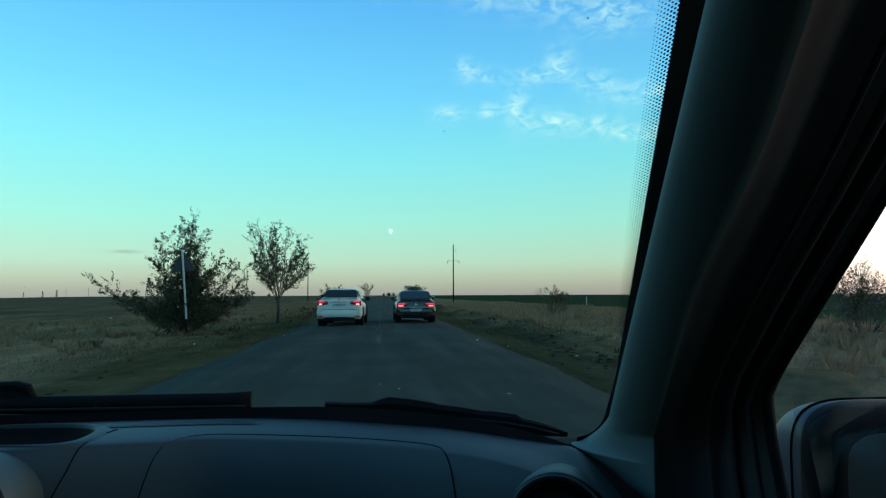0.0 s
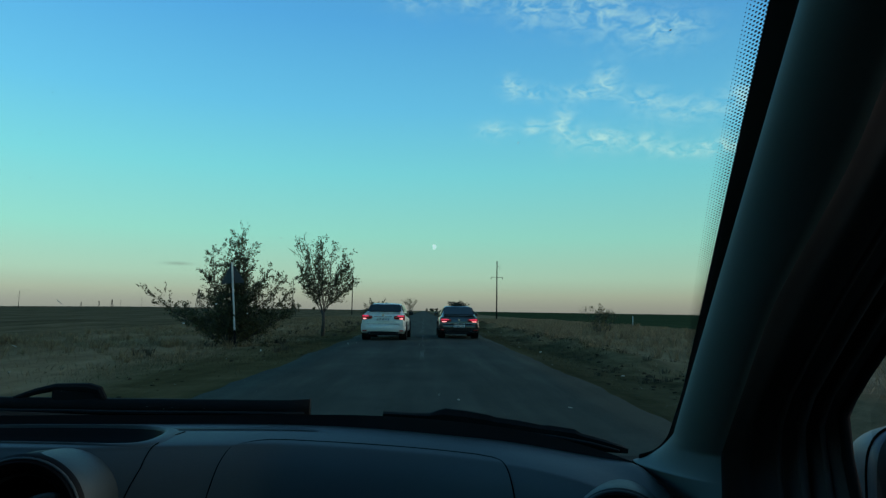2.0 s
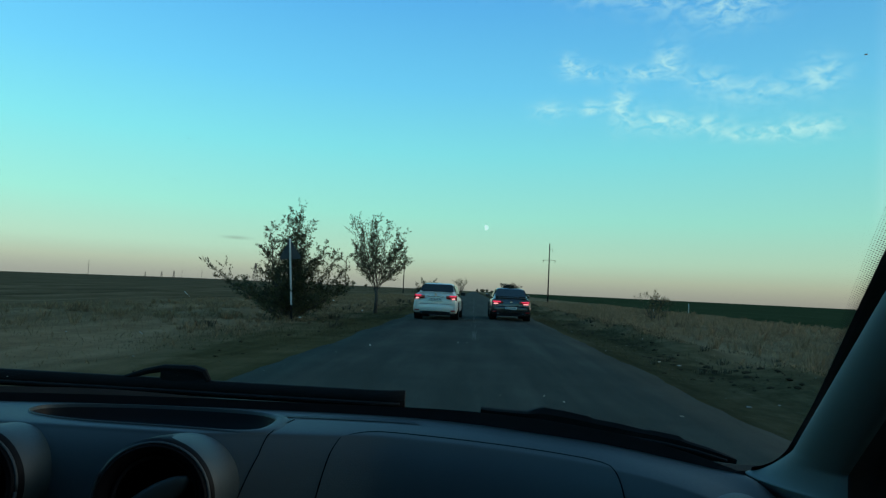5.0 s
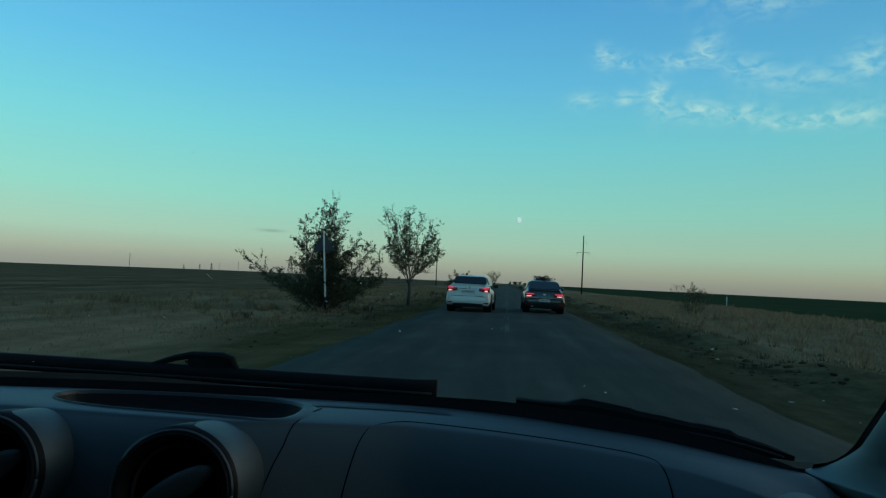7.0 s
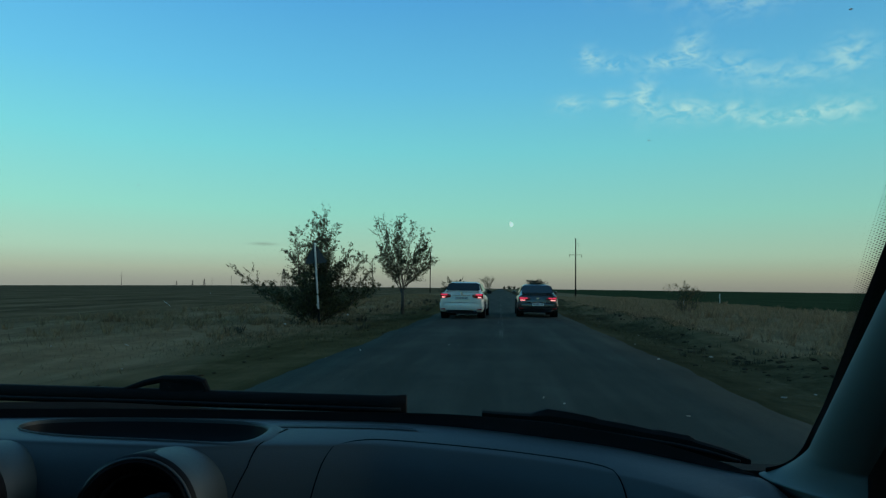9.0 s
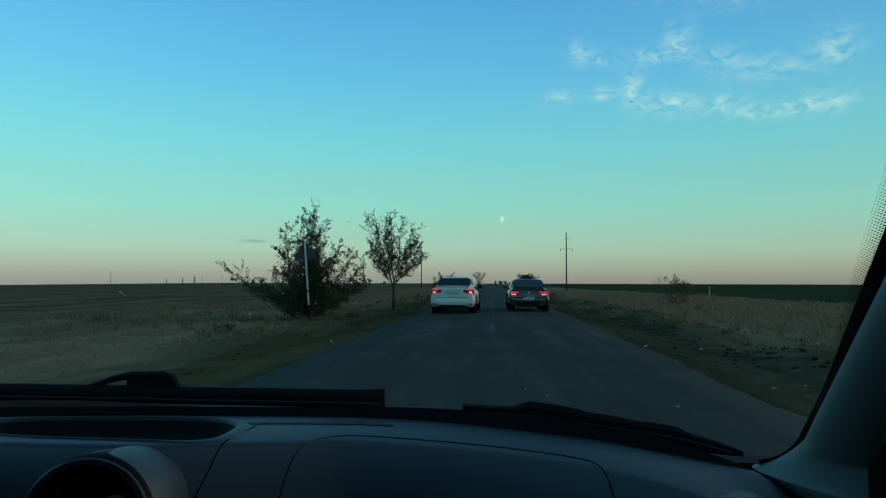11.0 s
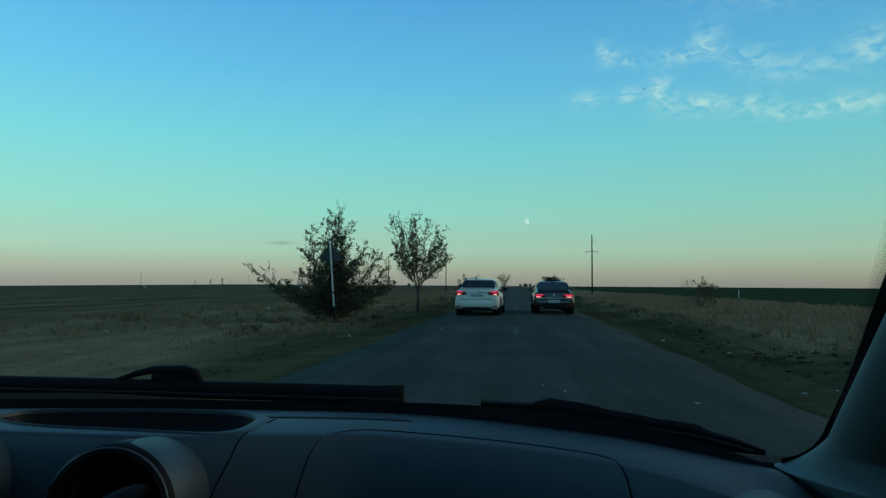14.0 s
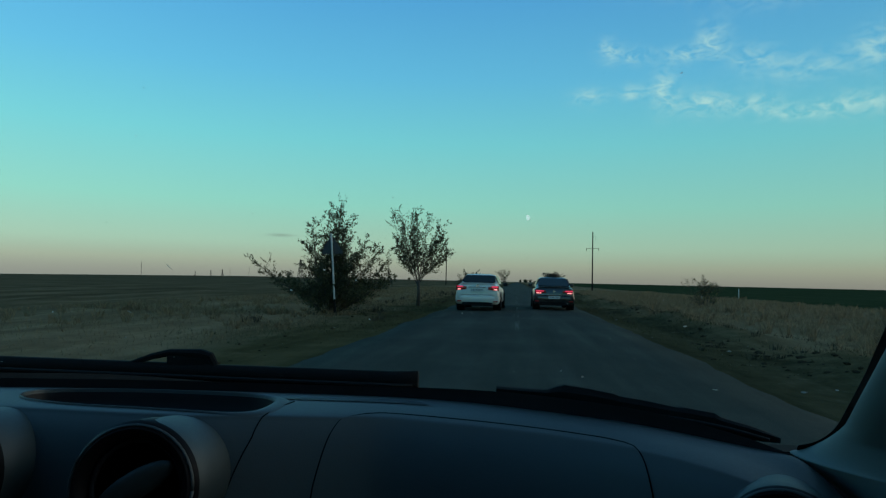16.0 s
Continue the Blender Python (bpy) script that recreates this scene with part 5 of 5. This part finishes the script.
tufts("grass_tussocks", 520, (6.4, 21.5, 9, 75), 0.42, GRASS_DRY, 6, "pale tussocks of long dry grass")
tufts("grass_tussocks", 340, (-15.5, -6.0, 16, 80), 0.28, GRASS_THIN, 7, "thin pale tussocks beside the stubble")
tufts("weed_tussocks", 80, (-8.0, -4.2, 18, 70), 0.24, WEED, 8, "dark dead weeds on the verge")
tufts("weed_tussocks", 110, (3.6, 7.5, 12, 70), 0.17, WEED, 9, "dark dead weeds beside the road")


def clods(name, count, area, size, mat, seed, label):
    """Broken lumps of soil, half sunk in the verge."""
    rnd = np.random.default_rng(seed)
    bm = bmesh.new()
    bmesh.ops.create_icosphere(bm, subdivisions=1, radius=1.0)
    base, tri = np.array([q.co[:] for q in bm.verts]), [[q.index for q in f.verts] for f in bm.faces]
    bm.free()
    v, f = [], []
    for k in range(count):
        y = area[2] + (area[3] - area[2]) * rnd.random() ** 1.3
        x = rnd.normal((area[0] + area[1]) / 2, (area[1] - area[0]) / 4)
        r = size * min(3.0, rnd.lognormal(0, 0.55))
        p = base * rnd.uniform(0.65, 1.25, (len(base), 1)) * (r * rnd.uniform(0.8, 1.6), r * rnd.uniform(0.8, 1.8), r * 0.6) + (x, y, relief(x, y) + r * 0.15)
        f += [[i + len(v) for i in q] for q in tri]
        v += p.tolist()
    ob = mesh_object(name, v, f, mat)
    ob.rotation_euler.z = LEAN
    tagged(ob, label, "soil", kind="stuff")


clods("soil_clods", 240, (3.7, 5.6, 10, 60), 0.03, SOIL, 3, "dark broken clods along the verge")
clods("soil_clods", 130, (-5.4, -3.6, 8, 60), 0.022, SOIL, 4, "small dark clods beside the road")
clods("loose_stones", 70, (3.0, 5.4, 7, 45), 0.011, STONE, 5, "small pale stones and litter by the road")


# ---- poles, signs and far things ----
def place_at(az, dist):
    x = dist * math.tan(radians(az))
    return (x, dist, -0.15 - fall(x, dist))


def power_pole(az, dist, height):
    root = empty("power_pole", place_at(az, dist))
    bm = bmesh.new()
    add_tube(bm, [(0, 0, -0.2), (0, 0, height * 0.5), (0, 0, height)], [0.125, 0.105, 0.08], 8)
    part("pole", bm, CONCRETE, root, smooth=True)
    z = height * 0.72
    bm = bmesh.new()
    add_tube(bm, [(-1.0, 0, z), (1.0, 0, z)], 0.03, 6)
    part("crossarm", bm, STEEL_DARK, root)
    bm = bmesh.new()
    add_tube(bm, [(0, 0, height * 0.9), (0.5, 0, height * 0.915), (0.5, 0, height * 0.86)], 0.025, 6)
    part("top_bracket", bm, STEEL_DARK, root)
    for x in (-0.98, 0.98):
        bm = bmesh.new()
        add_tube(bm, [(x, 0, z + 0.05), (x, 0, z - 0.2), (x, 0, z - 0.45)], [0.035, 0.05, 0.03], 6)
        part("insulator", bm, CONCRETE, root)
    tagged(root, "weathered power pole with a short crossarm in a field", "power pole", "power poles in the field")


for az, dist, height in ((5.5, 112, 10), (-7.0, 165, 10), (-12.0, 200, 10), (-18.3, 340, 10), (-21.6, 470, 10), (-23.7, 600, 10), (-31.9, 390, 10), (-25.2, 760, 10)):
    power_pole(az, dist, height)


def lattice_tower(az, dist, height):
    root = empty("lattice_tower", place_at(az, dist))
    w = height * 0.13
    corner = lambda sx, sy, t: (sx * w * (1 - 0.8 * t), sy * w * (1 - 0.8 * t), height * t)
    for sx in (-1, 1):
        for sy in (-1, 1):
            tube("leg", [corner(sx, sy, 0), corner(sx, sy, 1)], 0.3, STEEL_DARK, root, 4)
    levels = [0, 0.2, 0.38, 0.54, 0.68, 0.8, 0.9, 1.0]
    for a, b in zip(levels, levels[1:]):
        for s in (-1, 1):
            tube("brace", [corner(-1, s, a), corner(1, s, b)], 0.2, STEEL_DARK, root, 4)
            tube("brace", [corner(1, s, a), corner(-1, s, b)], 0.2, STEEL_DARK, root, 4)
    tube("crossarm", [(-height * 0.14, 0, height * 0.8), (height * 0.14, 0, height * 0.8)], 0.3, STEEL_DARK, root, 4)
    tagged(root, "far steel lattice tower of a power line", "power tower", "lattice towers on the horizon")


lattice_tower(-19.5, 880, 25)
lattice_tower(-25.8, 1900, 21)
lattice_tower(-26.7, 2400, 22)
lattice_tower(-27.9, 3000, 22)


def road_sign():
    root = new("road_sign")
    root.matrix_world = pose(-6.9, 23.4, -0.12, 0, -4.5, 12)
    bm = bmesh.new()
    add_tube(bm, [(0, 0, 0), (0, 0, 0.55)], 0.035, 10)
    part("post_foot", bm, BLACK, root, "black painted foot")
    bm = bmesh.new()
    add_tube(bm, [(0, 0, 0.55), (0, 0, 2.95)], 0.035, 10)
    part("post", bm, POST_WHITE, root, "white painted post")
    bm = bmesh.new()
    tri = [(-0.42, 2.2), (0.42, 2.2), (0.0, 2.93)]
    add_loft(bm, [[(x, y, z) for x, z in tri] for y in (0.045, 0.06)])
    bmesh.ops.bevel(bm, geom=[e for e in bm.edges if abs(e.verts[0].co.y - e.verts[1].co.y) > 0.01], offset=0.05, segments=3, affect="EDGES")
    part("board", bm, SIGN_BACK, root, "grey back of a triangular board")
    tagged(root, "triangular road sign on a white post seen from behind", "road sign")


road_sign()

for az in (14.2, 16.9):
    bm = bmesh.new()
    add_tube(bm, [(0, 0, -0.1), (0, 0, 0.95), (0, 0, 1.0)], [0.05, 0.045, 0.03], 8)
    ob = part("marker_post", bm, POST_WHITE, None, smooth=True)
    ob.location = (62.0 * math.tan(radians(az)), 62.0, 0)
    tagged(ob, "short pale marker post in the dry grass", "post", "marker posts")


def far_shed(az, dist, w, h):
    root = empty("farm_shed", place_at(az, dist))
    boxed("wall", (-w / 2, -6, -0.3), (w / 2, 6, h), WALL, root)
    bm = bmesh.new()
    add_loft(bm, [[(x, -6.6, h), (x, 6.6, h), (x, 0, h + 2.0)] for x in (-w / 2 - 0.5, w / 2 + 0.5)])
    part("roof", bm, STEEL, root)
    tagged(root, "long low farm shed on the horizon", "shed")


far_shed(-16.9, 1500, 26, 3.5)


def moon():
    """A gibbous moon, its shaded limb cut away."""
    d, r = 4300.0, 4300.0 * math.tan(radians(0.24))
    bm = bmesh.new()
    n = 24
    pts = []
    for k in range(n + 1):
        a = -math.pi / 2 + math.pi * k / n
        pts.append((r * math.cos(a), r * math.sin(a)))
    for k in range(n + 1):
        a = math.pi / 2 - math.pi * k / n
        pts.append((-0.45 * r * math.cos(a), r * math.sin(a)))
    add_loft(bm, [[(x, y, z) for x, z in pts] for y in (0, r * 0.3)])
    bmesh.ops.remove_doubles(bm, verts=bm.verts, dist=0.01)
    ob = part("moon", bm, LUNAR)
    ob.matrix_world = pose(d * -0.001, d, 1.21 + d * math.tan(radians(5.55)), 0, -12, 0)
    tagged(ob, "small pale gibbous moon in the evening sky", "moon")


moon()


for x, y, h, s in ((15.5, 20.5, 2.6, 61), (20.5, 27.0, 3.4, 62), (14.0, 16.0, 2.1, 63), (22.0, 24.0, 3.6, 64), (16.5, 14.5, 2.6, 65)):
    t = tree("bush", (x, y, -0.1), h, 1.0, 9, LEAF_DRY, s, leaves=900, leaf=0.04, trunk=0.05, low=0.1)
    tagged(t, "half-bare roadside bush with thin twigs", "bush", "half-bare bushes by the roadside")

# wheels and bonnet of the car that carries the camera
for x, y in ((0.36, 1.55), (-1.2, 1.55), (0.36, -1.2), (-1.2, -1.2)):
    wheel(cabin, x, y, 1 if x > 0 else -1)
bm = bmesh.new()
add_loft(bm, [[(-0.42 + 0.9 * s * k, y, z + 0.05 * (1 - s * s)) for s in np.linspace(-1, 1, 13)] + [(-0.42 + 0.9 * s * k, y, 0.4) for s in np.linspace(1, -1, 13)]
              for k, y, z in ((1.0, 1.13, 0.64), (1.0, 1.4, 0.63), (0.98, 1.7, 0.60), (0.95, 1.9, 0.56), (0.9, 1.98, 0.48))])
part("bonnet", bm, SILVER, cabin, "silver-grey bonnet", smooth=True)
